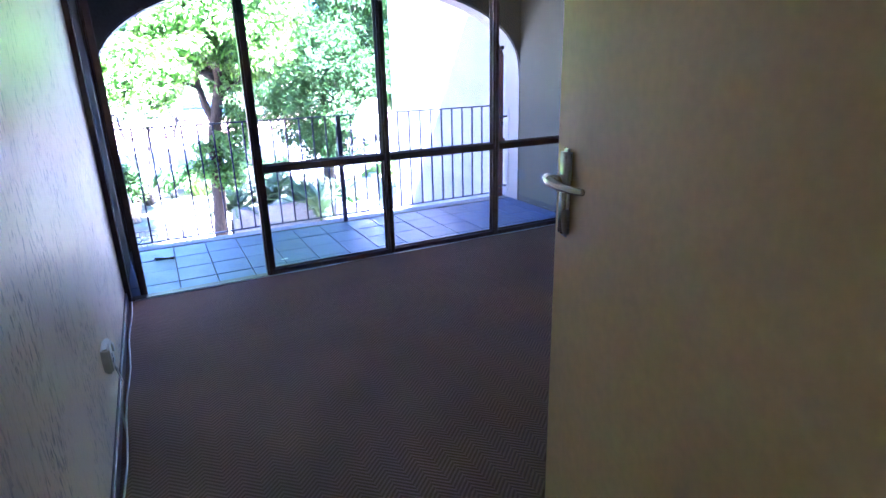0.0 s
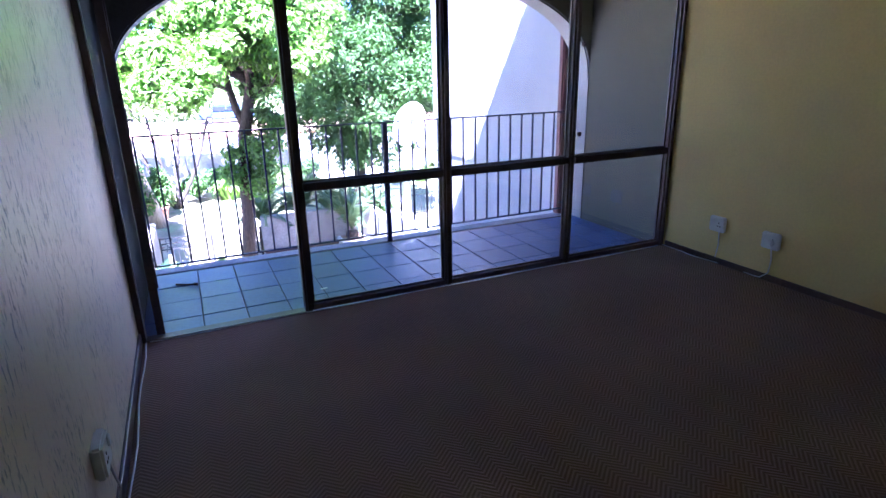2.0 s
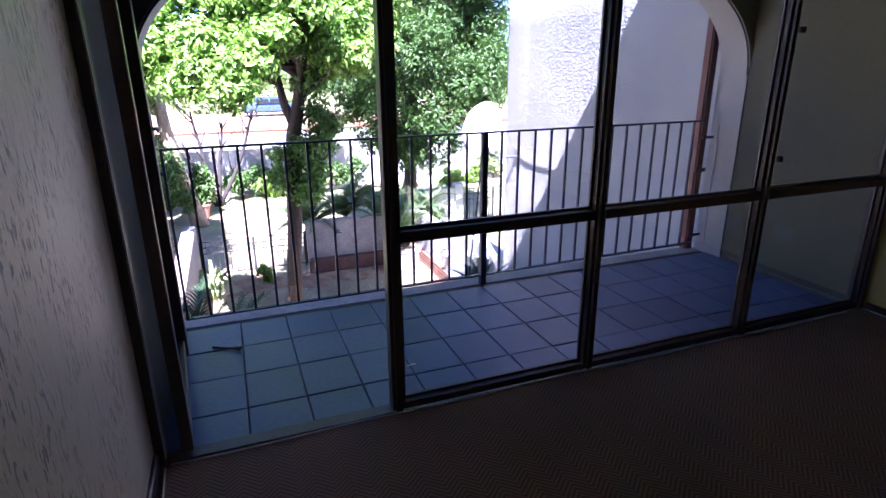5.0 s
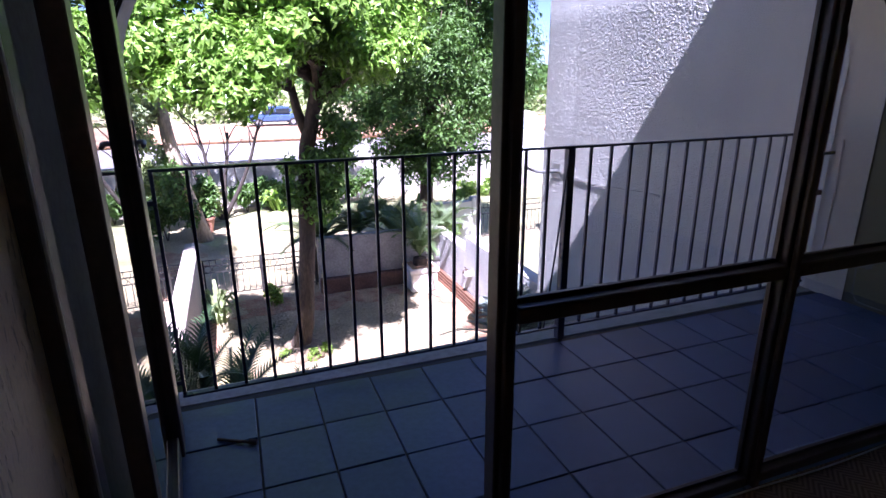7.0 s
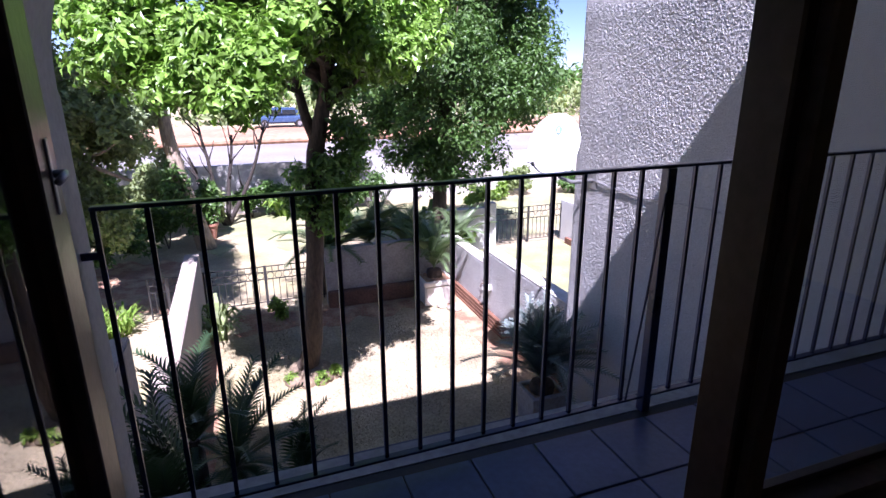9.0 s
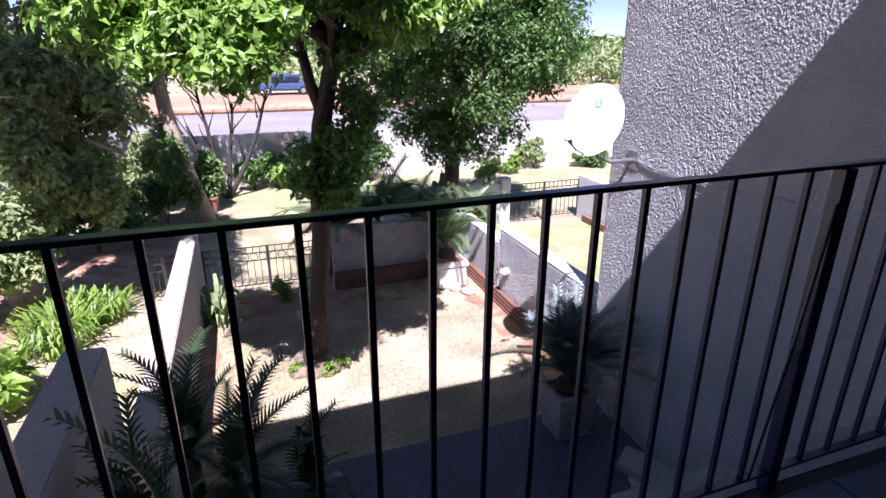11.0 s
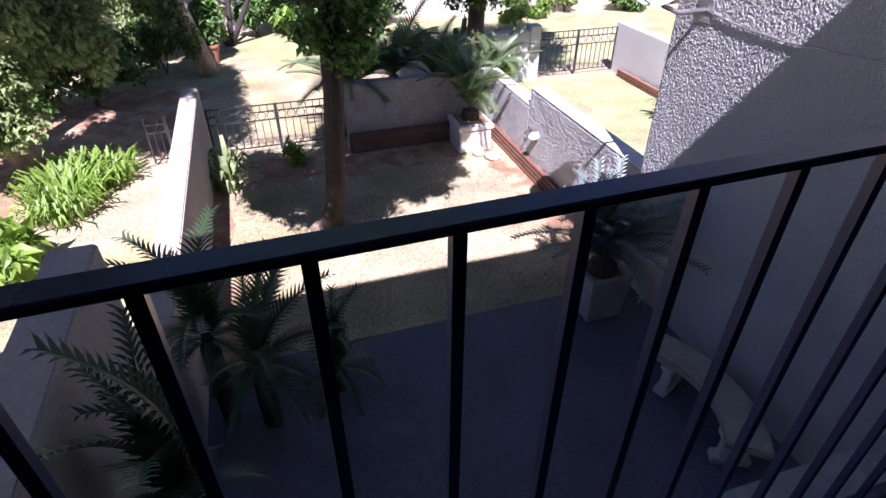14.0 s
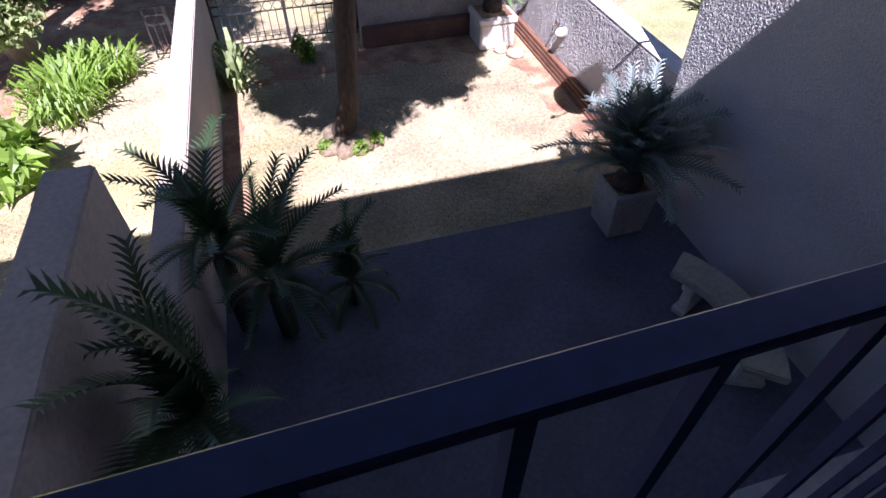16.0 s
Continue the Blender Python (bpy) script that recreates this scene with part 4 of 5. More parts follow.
# the far side of the crown, over the low wall
for i in range(22):
    sp.append(((rng.uniform(0.5, 2.7), rng.uniform(5.9, 7.4), rng.uniform(1.9, 3.8)), (0.42, 0.42, 0.32)))
for x, y, z in ((1.7, 6.3, 1.75), (2.2, 6.2, 1.6), (2.45, 6.4, 1.9), (2.0, 6.7, 1.45), (1.2, 6.5, 2.0), (0.5, 6.3, 1.9)):
    sp.append(((x, y, z), (0.32, 0.32, 0.26)))
ivy = [((1.38, 6.7, -0.4), (0.3, 0.26, 0.25)), ((1.0, 6.68, -0.2), (0.22, 0.24, 0.2)), ((1.55, 6.7, -0.1), (0.26, 0.26, 0.24)), ((1.35, 6.68, 0.2), (0.24, 0.25, 0.25)),
       ((1.7, 6.72, 0.3), (0.24, 0.25, 0.28)), ((1.0, 6.6, 0.15), (0.14, 0.2, 0.16)), ((1.62, 6.75, 0.7), (0.22, 0.25, 0.25)), ((1.85, 6.75, 0.55), (0.2, 0.22, 0.2)), ((1.55, 6.7, 1.25), (0.3, 0.28, 0.3)), ((1.25, 6.75, 1.75), (0.35, 0.3, 0.3)), ((0.85, 6.7, 1.6), (0.22, 0.25, 0.22)), ((1.8, 6.6, 1.6), (0.3, 0.3, 0.28))]
shade = tree("shade_tree", (0.95, 6.8, G), [(0.96, 6.83, G - 0.1), (0.97, 6.83, G + 0.16), (1.07, 6.83, -2.2), (1.12, 6.82, -1.5), (1.18, 6.81, -0.9), (1.2, 6.8, -0.3), (1.27, 6.8, 0.4), (1.4, 6.7, 1.0), (1.5, 6.5, 1.6)],
     [0.21, 0.15, 0.118, 0.115, 0.115, 0.115, 0.11, 0.09, 0.06], 12, sp, 150000, 0.085, LEAF_BRIGHT, BARK, "broad-leaved shade tree with a bright green crown and clothed trunk", 21, up=0.2,
     extra=[("trunk_foliage", ivy, 6000, 0.095, LEAF_TRUNK)], aspect=0.5, tuft=12, spread=0.085)
# the fork and the bare boughs below the crown
for pts, r in (([(1.29, 6.8, 0.55), (1.18, 6.76, 0.85), (1.1, 6.7, 1.25), (1.06, 6.5, 1.8), (0.9, 6.0, 2.4)], 0.075), ([(1.1, 6.7, 1.15), (0.75, 6.3, 1.3), (0.35, 5.9, 1.6), (-0.1, 5.5, 1.9)], 0.032),
               ([(1.4, 6.72, 1.0), (1.75, 6.5, 1.25), (2.1, 6.1, 1.7), (2.3, 5.7, 2.2)], 0.04), ([(1.36, 6.74, 0.85), (1.4, 6.5, 1.3), (1.3, 6.0, 1.8), (1.2, 5.4, 2.3)], 0.05)):
    part("bough", tube(pts, [r * (1 - 0.65 * i / (len(pts) - 1)) for i in range(len(pts))], 8), BARK, shade, smooth=True)
# darker tree beyond the low wall
sp = blob_spots((4.85, 11.0, 1.9), (2.25, 1.6, 2.3), 84, 12, 0.27)
sp += [((0.35 + (x - 0.35) * 0.85, -0.46 + (y + 0.46) * 0.85, 1.34 + (z - 1.34) * 0.85), (r * 0.85, r * 0.8, h * 0.85)) for x, y, z, r, h in (
    (4.7, 12.9, -0.5, 0.8, 0.6), (5.6, 13.0, -0.6, 0.7, 0.6), (4.0, 13.0, 0.1, 0.7, 0.7), (6.6, 13.0, 0.4, 0.7, 0.7), (5.1, 12.8, -1.0, 0.5, 0.4),
    (3.3, 11.8, 1.6, 0.8, 0.8), (3.6, 11.9, 2.6, 0.9, 0.8), (7.6, 13.0, 2.4, 0.8, 1.0))]
sp += [((4.3, 11.0, -0.75), (0.6, 0.5, 0.35)), ((5.05, 10.9, -0.8), (0.55, 0.5, 0.32)), ((3.6, 11.0, -0.25), (0.5, 0.5, 0.35)), ((5.6, 11.0, -0.4), (0.5, 0.5, 0.4)), ((3.1, 11.0, 0.5), (0.45, 0.5, 0.4)), ((4.6, 10.8, 0.0), (0.7, 0.5, 0.5))]
tree("evergreen_tree", (4.45, 11.1, G), [(4.45, 11.1, G - 0.1), (4.45, 11.1, -1.5), (4.5, 11.1, 0.0), (4.6, 11.0, 1.5)], [0.2, 0.16, 0.14, 0.1], 12, sp, 80000, 0.11, LEAF_DARK, BARK,
     "dense dark evergreen tree hanging low over the low wall", 22, aspect=0.42, tuft=8, spread=0.11)
# pale leaning tree with creeper
sp = blob_spots((-1.6, 13.6, 0.7), (0.95, 0.8, 1.5), 30, 13, 0.28)
# leaf layer above the view, added to shade the boundary wall
high = [((0.4 + 0.75 * i, 13.1 + 0.3 * (i % 2), 4.7 + 0.15 * (i % 3)), (0.75, 0.9, 0.3)) for i in range(-6, 4)]
tree("leaning_tree", (-0.62, 14.0, G), [(-0.6, 14.0, G - 0.1), (-0.72, 13.95, -2.2), (-0.95, 13.8, -1.1), (-1.1, 13.7, 0.0), (-1.2, 13.6, 1.6)], [0.24, 0.2, 0.17, 0.15, 0.1], 8, sp, 16000, 0.12, LEAF_PALE,
     PALE_BARK, "leaning tree with pale flaking bark and grey-green leaves", 23, extra=[("high_canopy", high, 8000, 0.14, LEAF_GREY), ("hanging_creeper", [((-1.1, 13.6, -1.2), (0.35, 0.3, 0.7)), ((-0.85, 13.7, -1.9), (0.25, 0.25, 0.4))], 900, 0.14, LEAF_DARK)])
# tall creeper-clad tree in the neighbouring garden
# the two loops of high lobes are unseen, added to shade the ground
sp = blob_spots((-2.15, 9.6, 0.7), (0.85, 0.9, 2.1), 40, 14, 0.27) + [((-3.9 + 0.55 * i, 8.3 + 0.7 * (i % 3), 3.4 + 0.3 * (i % 2)), (0.5, 0.6, 0.35)) for i in range(5)] + [((-3.1 + 0.5 * (i % 4), 5.4 + 0.65 * (i // 4), 4.6 - 0.13 * (i // 4)), (0.42, 0.5, 0.3)) for i in range(24)] + [((-2.1, 9.7, -0.6), (0.4, 0.4, 0.5)), ((-2.3, 9.6, 0.4), (0.45, 0.45, 0.5)), ((-3.2, 9.6, -1.1), (0.7, 0.6, 0.5)), ((-2.7, 9.5, -1.0), (0.5, 0.5, 0.45)), ((-3.5, 9.3, -1.7), (0.7, 0.6, 0.45)), ((-2.9, 9.4, -1.7), (0.45, 0.4, 0.4)), ((-2.3, 9.8, 3.2), (0.9, 0.9, 0.8)), ((-1.6, 10.2, 2.6), (0.6, 0.6, 0.7)), ((-3.2, 10.0, 3.0), (0.8, 0.8, 0.8))]
tree("neighbour_tree", (-3.3, 10.3, G), [(-3.1, 10.2, G - 0.1), (-3.25, 10.2, -2.2), (-3.5, 10.1, -1.2), (-3.4, 10.0, 0.5), (-3.2, 9.9, 1.8)], [0.28, 0.22, 0.19, 0.16, 0.1], 8, sp, 62000, 0.11, LEAF_GREY,
     PALE_BARK, "tall tree clad in pale green leaves by the wall", 24, aspect=0.55, tuft=8, spread=0.1)
sp = blob_spots((-6.0, 14.5, 1.5), (2.2, 1.8, 3.2), 30, 15, 0.28)
tree("background_tree", (-6, 14.6, G), [(-6, 14.6, G - 0.1), (-6, 14.6, -1), (-5.9, 14.5, 1.5)], [0.25, 0.2, 0.12], 6, sp, 7000, 0.22, LEAF_DARK, BARK, "dark leafy tree in the neighbouring garden", 25)
sp = blob_spots((-2.6, 12.6, -1.7), (1.3, 0.7, 0.75), 22, 16, 0.32)
shrubs = thing("shrub", (-2.6, 12.6, G), "dark dense shrubs in deep shade", "shrub")
part("stem", tube([(-2.6, 12.6, G - 0.05), (-2.65, 12.6, -1.9)], [0.05, 0.03], 7), BARK, shrubs)
leaves("crown", sp, 4200, 0.15, LEAF_DARK, shrubs, 31)


def shrub(at, radii, count, size, leaf, label, seed, lumps=12, category="shrub"):
    s = thing("shrub", at, label, category)
    c = (at[0], at[1], at[2] + radii[2] * 0.95)
    rng = random.Random(seed)
    for k in range(3):
        part("stem", tube([(at[0], at[1], at[2] - 0.03), (at[0] + rng.uniform(-0.3, 0.3) * radii[0], at[1] + rng.uniform(-0.3, 0.3) * radii[1], c[2])], [0.018, 0.01], 6), BARK, s)
    leaves("crown", blob_spots(c, tuple(r * 0.75 for r in radii), lumps, seed, 0.42), count, size, leaf, s, seed)
    return s


shrub((7.45, 15.8, G), (0.6, 0.5, 0.42), 2600, 0.09, LEAF_LIME, "clipped bright green bush on the lawn", 41)
shrub((4.75, 10.6, G), (0.45, 0.45, 0.5), 1300, 0.12, LEAF_LIME, "leafy green shrub behind the stucco wall", 42)
shrub((0.55, 16.9, G), (0.6, 0.45, 0.55), 1300, 0.16, LEAF_DARK, "dark shrub against the white boundary wall", 43)
shrub((-0.6, 15.9, G), (0.5, 0.45, 0.6), 1300, 0.16, LEAF_GREY, "grey-green shrub against the boundary wall", 44)
shrub((2.0, 16.9, G), (0.6, 0.4, 0.45), 1000, 0.15, LEAF_GREY, "low shrub with reddish stems by the boundary wall", 45)
shrub((9.6, 17.0, G), (0.9, 0.5, 0.6), 1500, 0.16, LEAF_GREY, "grey dry shrub by the boundary wall", 46)
shrub((11.5, 16.6, G), (0.8, 0.6, 0.6), 1500, 0.16, LEAF_DARK, "dark rounded shrub by the boundary wall", 47)
shrub((8.55, 16.4, G), (0.3, 0.3, 0.4), 700, 0.16, LEAF_LIME, "spiky yellow-green plant on the lawn", 48)
for i, (x, r, h, m) in enumerate(((-3.6, 0.8, 1.0, LEAF_DARK), (-2.4, 0.7, 0.8, LEAF_GREY), (-1.5, 0.6, 0.7, LEAF_DARK), (1.3, 0.5, 0.6, LEAF_DARK), (3.0, 0.7, 0.6, LEAF_GREY), (4.1, 0.7, 0.7, LEAF_DARK), (13.5, 0.9, 0.8, LEAF_GREY))):
    shrub((x, 17.0, G), (r, 0.45, h), 1500, 0.14, m, "leafy shrub growing against the boundary wall", 110 + i)
shrub((0.75, 9.0, G), (0.22, 0.2, 0.2), 350, 0.1, LEAF_LIME, "small flowering plant in the gate bed", 49)
shrub((1.32, 6.62, G + 0.02), (0.12, 0.1, 0.12), 260, 0.05, LEAF_LIME, "yellow-green succulent at the tree foot", 50)
shrub((0.72, 6.62, G + 0.02), (0.1, 0.08, 0.12), 200, 0.05, LEAF_LIME, "yellow-green succulent at the tree foot", 51)
shrub((1.1, 6.5, G + 0.02), (0.12, 0.08, 0.1), 200, 0.05, LEAF_LIME, "yellow-green succulent at the tree foot", 52)
shrub((-2.75, 6.9, G), (0.6, 0.5, 0.4), 420, 0.3, LEAF_LIME, "large-leaved green plant by the house", 53)

shrub((-1.5, 14.3, G), (0.7, 0.6, 0.75), 2400, 0.12, LEAF_DARK, "dark dense shrub at the foot of the leaning tree", 55)
shrub((-2.6, 14.4, G), (0.8, 0.7, 0.9), 2600, 0.13, LEAF_DARK, "dark dense shrub in the neighbouring bed", 56)
shrub((-1.9, 16.0, G), (0.9, 0.6, 1.2), 3000, 0.13, LEAF_GREY, "tall grey-green shrub behind the leaning tree", 57)
shrub((-3.4, 12.4, G), (0.8, 0.7, 0.7), 2200, 0.13, LEAF_DARK, "dark dense shrub in the neighbouring bed", 58)


def pot(at, r, h, material, label):
    p = thing("plant_pot", at, label, "plant pot")
    part("pot", lathe([(r * 0.68, 0), (r * 0.95, h * 0.86), (r * 1.06, h * 0.87), (r * 1.06, h), (r * 0.92, h), (r * 0.9, h * 0.9)], at, 24), material, p, smooth=False)
    part("soil", lathe([(r * 0.5, h * 0.88), (r * 0.9, h * 0.89), (r * 0.3, h * 0.92)], at, 18), SOIL, p)


pot((-0.58, 14.9, G), 0.24, 0.42, TERRACOTTA, "terracotta pot with a leafy shrub beside the leaning tree")
shrub((-0.58, 14.9, G + 0.38), (0.45, 0.4, 0.7), 1000, 0.17, LEAF_DARK, "leafy shrub growing in a terracotta pot", 54)

# bare tree before the boundary wall
rng = random.Random(77)
bare = thing("bare_tree", (-0.15, 16.2, G), "leafless dark-branched young tree by the boundary wall", "tree")
for i, (way, ln) in enumerate((((-0.3, 0, 1), 3.0), ((0.55, 0, 1), 3.2), ((0.1, 0.1, 1), 2.6), ((-0.6, 0, 0.9), 2.2))):
    bm = bmesh.new()
    end, d = limb(bm, (-0.15, 16.2, G - 0.05), way, ln, 0.075, 0.03, rng, 6, 0.2, 0.05)
    for _ in range(5):
        s0 = Vector((-0.15, 16.2, G)).lerp(end, rng.uniform(0.35, 0.95))
        limb(bm, s0, d + Vector((rng.uniform(-1, 1), rng.uniform(-1, 1), rng.uniform(-0.1, 0.8))), rng.uniform(0.6, 1.2), 0.024, 0.007, rng, 4, 0.35, 0.03, 5)
    part("limb", bm, DARK_BARK, bare, smooth=True)


# blades: strappy clumps
def blades(name, at, spread, count, length, leaf, label, seed, width=0.03, category="plant"):
    t = thing(name, at, label, category)
    rng = np.random.default_rng(seed)
    verts, faces = [], []
    for i in range(count):
        a = rng.random() * 2 * math.pi
        r = math.sqrt(rng.random())
        b = Vector((at[0] + spread[0] * r * math.cos(a), at[1] + spread[1] * r * math.sin(a), at[2]))
        o = a + rng.normal() * 0.6
        d = Vector((math.cos(o), math.sin(o), 0))
        s = Vector((-d.y, d.x, 0)) * width * (0.6 + 0.6 * rng.random())
        ln = length * (0.6 + 0.7 * rng.random())
        lean = 0.35 + 0.5 * rng.random()
        k = len(verts)
        for j, (u, h, w) in enumerate(((0, 0, 0.7), (0.3, 0.55, 1.0), (0.7, 0.75, 0.8), (1.0, 0.55, 0.05))):
            c = b + d * ln * u * lean + Vector((0, 0, ln * h * (1.15 - 0.4 * lean)))
            verts += [c - s * w, c + s * w]
            if j:
                q = k + 2 * j
                faces.append((q - 2, q - 1, q + 1, q))
    raw("foliage", verts, faces, leaf, t)


blades("strappy_clump", (-2.35, 8.75, G), (0.42, 0.75), 420, 0.5, LEAF_LIME, "bright green strappy clump edging the neighbouring lawn", 61, 0.02)
blades("strappy_clump", (-1.9, 9.35, G), (0.3, 0.35), 160, 0.45, LEAF_LIME, "bright green strappy clump edging the neighbouring lawn", 62, 0.02)
blades("aloe", (-0.22, 8.5, G), (0.12, 0.18), 46, 0.5, LEAF_GREY, "grey-green spiky aloe against the garden wall", 63, 0.03)
blades("aloe", (-0.25, 8.95, G), (0.1, 0.12), 30, 0.55, LEAF_GREY, "grey-green spiky aloe against the garden wall", 64, 0.03)
blades("strelitzia", (4.35, 12.0, G), (0.4, 0.3), 60, 1.2, LEAF_DARK, "dark upright strappy plant beyond the low wall", 65, 0.06)
blades("strelitzia", (1.5, 16.9, G), (0.3, 0.2), 40, 0.9, LEAF_LIME, "upright orange-tipped plant by the boundary wall", 66, 0.05)
blades("strappy_clump", (7.4, 8.8, G), (0.15, 0.15), 50, 0.45, LEAF_GREY, "spiky plant by the next garden wall", 67, 0.03)


# cycads: fronds share a few meshes
def frond_mesh(length, arch, seed, width=0.15, pairs=26):
    rng = random.Random(seed)
    verts, faces = [], []
    line = []
    for i in range(pairs + 1):
        u = i / pairs
        a = 1.15 - arch * u
        line.append((u, a))
    p = Vector((0, 0, 0))
    pts = [p.copy()]
    for u, a in line[1:]:
        p = p + Vector((math.cos(a), 0, math.sin(a))) * length / pairs
        pts.append(p.copy())
    for i in range(pairs + 1):
        r = 0.009 * (1 - 0.8 * i / pairs)
        verts += [pts[i] + Vector((0, r, 0)), pts[i] - Vector((0, r, 0)), pts[i] - Vector((0, 0, r))]
        if i:
            k = 3 * i
            faces += [(k - 3, k - 2, k + 1, k), (k - 2, k - 1, k + 2, k + 1), (k - 1, k - 3, k, k + 2)]
    for i in range(3, pairs + 1):
        u = i / pairs
        d = (pts[i] - pts[i - 1]).normalized()
        nrm = Vector((-d.z, 0, d.x))
        ln = width * (0.35 + 1.0 * math.sin(min(u * 1.25, 1) * math.pi * 0.86 + 0.25)) * rng.uniform(0.9, 1.08)
        for s in (0, 1):
            out = (Vector((0, 1 - 2 * s, 0)) * 0.86 + d * 0.55 + nrm * 0.28).normalized()
            w = d * 0.0105 * (1.2 - 0.4 * u)
            k = len(verts)
            m = pts[i] + out * ln * 0.5 + nrm * 0.006
            verts += [m - w, pts[i] + out * ln - nrm * 0.012, m + w]
            a, b = 3 * (i - 1) + s, 3 * i + s
            faces += [(a, k, k + 2, b), (k, k + 1, k + 2)]
    me = bpy.data.meshes.new("frond")
    me.from_pydata([tuple(v) for v in verts], [], faces)
    me.update()
    me.materials.append(LEAF_CYCAD)
    return me


FRONDS = [frond_mesh(1.0, a, i) for i, a in enumerate((0.9, 1.35, 1.8))]
BLUE_FRONDS = [me.copy() for me in FRONDS]
for me in BLUE_FRONDS:
    me.materials.clear()
    me.materials.append(LEAF_BLUE)


GREEN_FRONDS = [me.copy() for me in FRONDS]
for me in GREEN_FRONDS:
    me.materials.clear()
    me.materials.append(LEAF_FERN)


def cycad(at, stem, length, count, label, seed, lo=0.0, hi=1.0, only=None, tilt=0.0, kinds=FRONDS):
    rng = random.Random(seed)
    c = thing("cycad", at, label, "cycad")
    x, y, z = at
    part("stem", lathe([(0.13, -0.05), (0.15, stem * 0.4), (0.13, stem * 0.85), (0.05, stem)], at, 12), BARK, c)
    for i in range(count):
        ob = new("frond", kinds[rng.randrange(3)])
        ob.parent = c
        a = only[i] if only else i * 2.39996 + rng.uniform(-0.2, 0.2)
        k = rng.uniform(lo, hi)
        ob.matrix_basis = (Matrix.Translation((0, 0, stem * 0.95)) @ Matrix.Rotation(a, 4, "Z") @ Matrix.Rotation(-0.55 + k * 0.9 + tilt, 4, "Y")
                           @ Matrix.Rotation(rng.uniform(-0.3, 0.3), 4, "X") @ Matrix.Scale(length * rng.uniform(0.8, 1.1), 4))


def reaching_cycad(at, stem, tips, label, seed):
    """A cycad whose fronds reach to given tips, shorter drooping ones below them."""
    rng = random.Random(seed)
    c = thing("cycad", at, label, "cycad")
    part("stem", lathe([(0.075, -0.03), (0.085, stem * 0.4), (0.075, stem * 0.85), (0.04, stem)], at, 12), DARK_BARK, c)
    head = Vector((0, 0, stem * 0.96))
    low = [Vector(at) + head + Vector((0.4 * math.cos(i * 0.9 + seed), 0.4 * math.sin(i * 0.9 + seed), -0.22 - 0.05 * (i % 3))) for i in range(7)]
    for tip in [*tips, *low]:
        k = rng.randrange(3)
        arch = (0.9, 1.35, 1.8)[k]
        ex = sum(math.cos(1.15 - arch * i / 26) for i in range(1, 27)) / 26
        ez = sum(math.sin(1.15 - arch * i / 26) for i in range(1, 27)) / 26
        v = Vector(tip) - Vector(at) - head
        ob = new("frond", FRONDS[k])
        ob.parent = c
        lift = math.atan2(v.z, math.hypot(v.x, v.y)) - math.atan2(ez, ex)
        ob.matrix_basis = (Matrix.Translation(head) @ Matrix.Rotation(math.atan2(v.y, v.x), 4, "Z") @ Matrix.Rotation(-lift, 4, "Y")
                           @ Matrix.Scale(v.length / math.hypot(ex, ez), 4))


reaching_cycad((-0.27, 4.3, G + 0.01), 0.95, [(-0.08, 4.92, -1.02), (-0.69, 4.2, -0.9), (-0.35, 4.42, -1.06), (-0.66, 4.62, -0.97), (-0.5, 4.0, -1.0), (-0.15, 3.7, -1.2), (0.2, 3.9, -1.35), (-0.55, 3.75, -1.25), (0.25, 4.4, -1.5), (-0.1, 4.0, -0.95), (-0.45, 4.75, -1.25), (-0.62, 4.42, -1.2), (-0.3, 3.55, -1.3), (0.1, 4.7, -1.3), (-0.6, 3.95, -1.5)],
               "dark cycad with one sunlit frond against the garden wall", 81)
reaching_cycad((0.06, 4.15, G + 0.01), 0.7, [(0.53, 4.6, -1.22), (0.7, 4.4, -1.46), (0.4, 4.62, -1.3), (0.62, 3.9, -1.6), (0.2, 3.5, -1.5), (-0.2, 3.6, -1.55), (0.5, 3.6, -1.8), (0.05, 4.75, -1.45), (0.3, 4.5, -1.15), (0.75, 4.1, -1.75), (-0.1, 3.4, -1.8), (0.35, 3.45, -1.95)],
               "dark green cycad with arching fronds on the shaded patio", 83)
reaching_cycad((0.66, 4.35, G + 0.01), 0.25, [(0.8, 4.25, -1.6), (0.92, 4.45, -1.68), (0.55, 4.2, -1.65), (0.72, 4.6, -1.75), (0.95, 4.1, -1.95), (0.45, 4.0, -1.95), (0.75, 3.95, -1.85)], "small dark cycad on the shaded patio", 84)
reaching_cycad((-0.24, 2.62, G + 0.01), 1.5, [(-0.28, 3.02, -0.4), (-0.45, 2.62, -0.2), (-0.4, 2.55, -0.5), (-0.42, 2.75, -0.45), (-0.42, 2.2, -0.3), (-0.1, 2.05, -0.35), (-0.35, 3.3, -1.0),
                (0.1, 2.0, -0.8), (-0.4, 1.9, -0.7), (-0.2, 1.75, -0.6), (-0.45, 2.9, -0.75)], "tall dark cycad against the high garden wall", 82)
planter = thing("planter_box", (3.39, 4.59, G), "square weathered cement planter box on the patio", "planter")
bm = bmesh.new()
b0 = [(3.20, 4.41), (3.58, 4.41), (3.58, 4.77), (3.20, 4.77)]
b1 = [(3.165, 4.375), (3.615, 4.375), (3.615, 4.805), (3.165, 4.805)]
b2 = [(3.215, 4.425), (3.565, 4.425), (3.565, 4.755), (3.215, 4.755)]
rows = [[bm.verts.new((x, y, z)) for x, y in ring] for ring, z in ((b0, G + 0.012), (b1, -2.22), (b1, -2.15), (b2, -2.15), (b2, -2.2))]
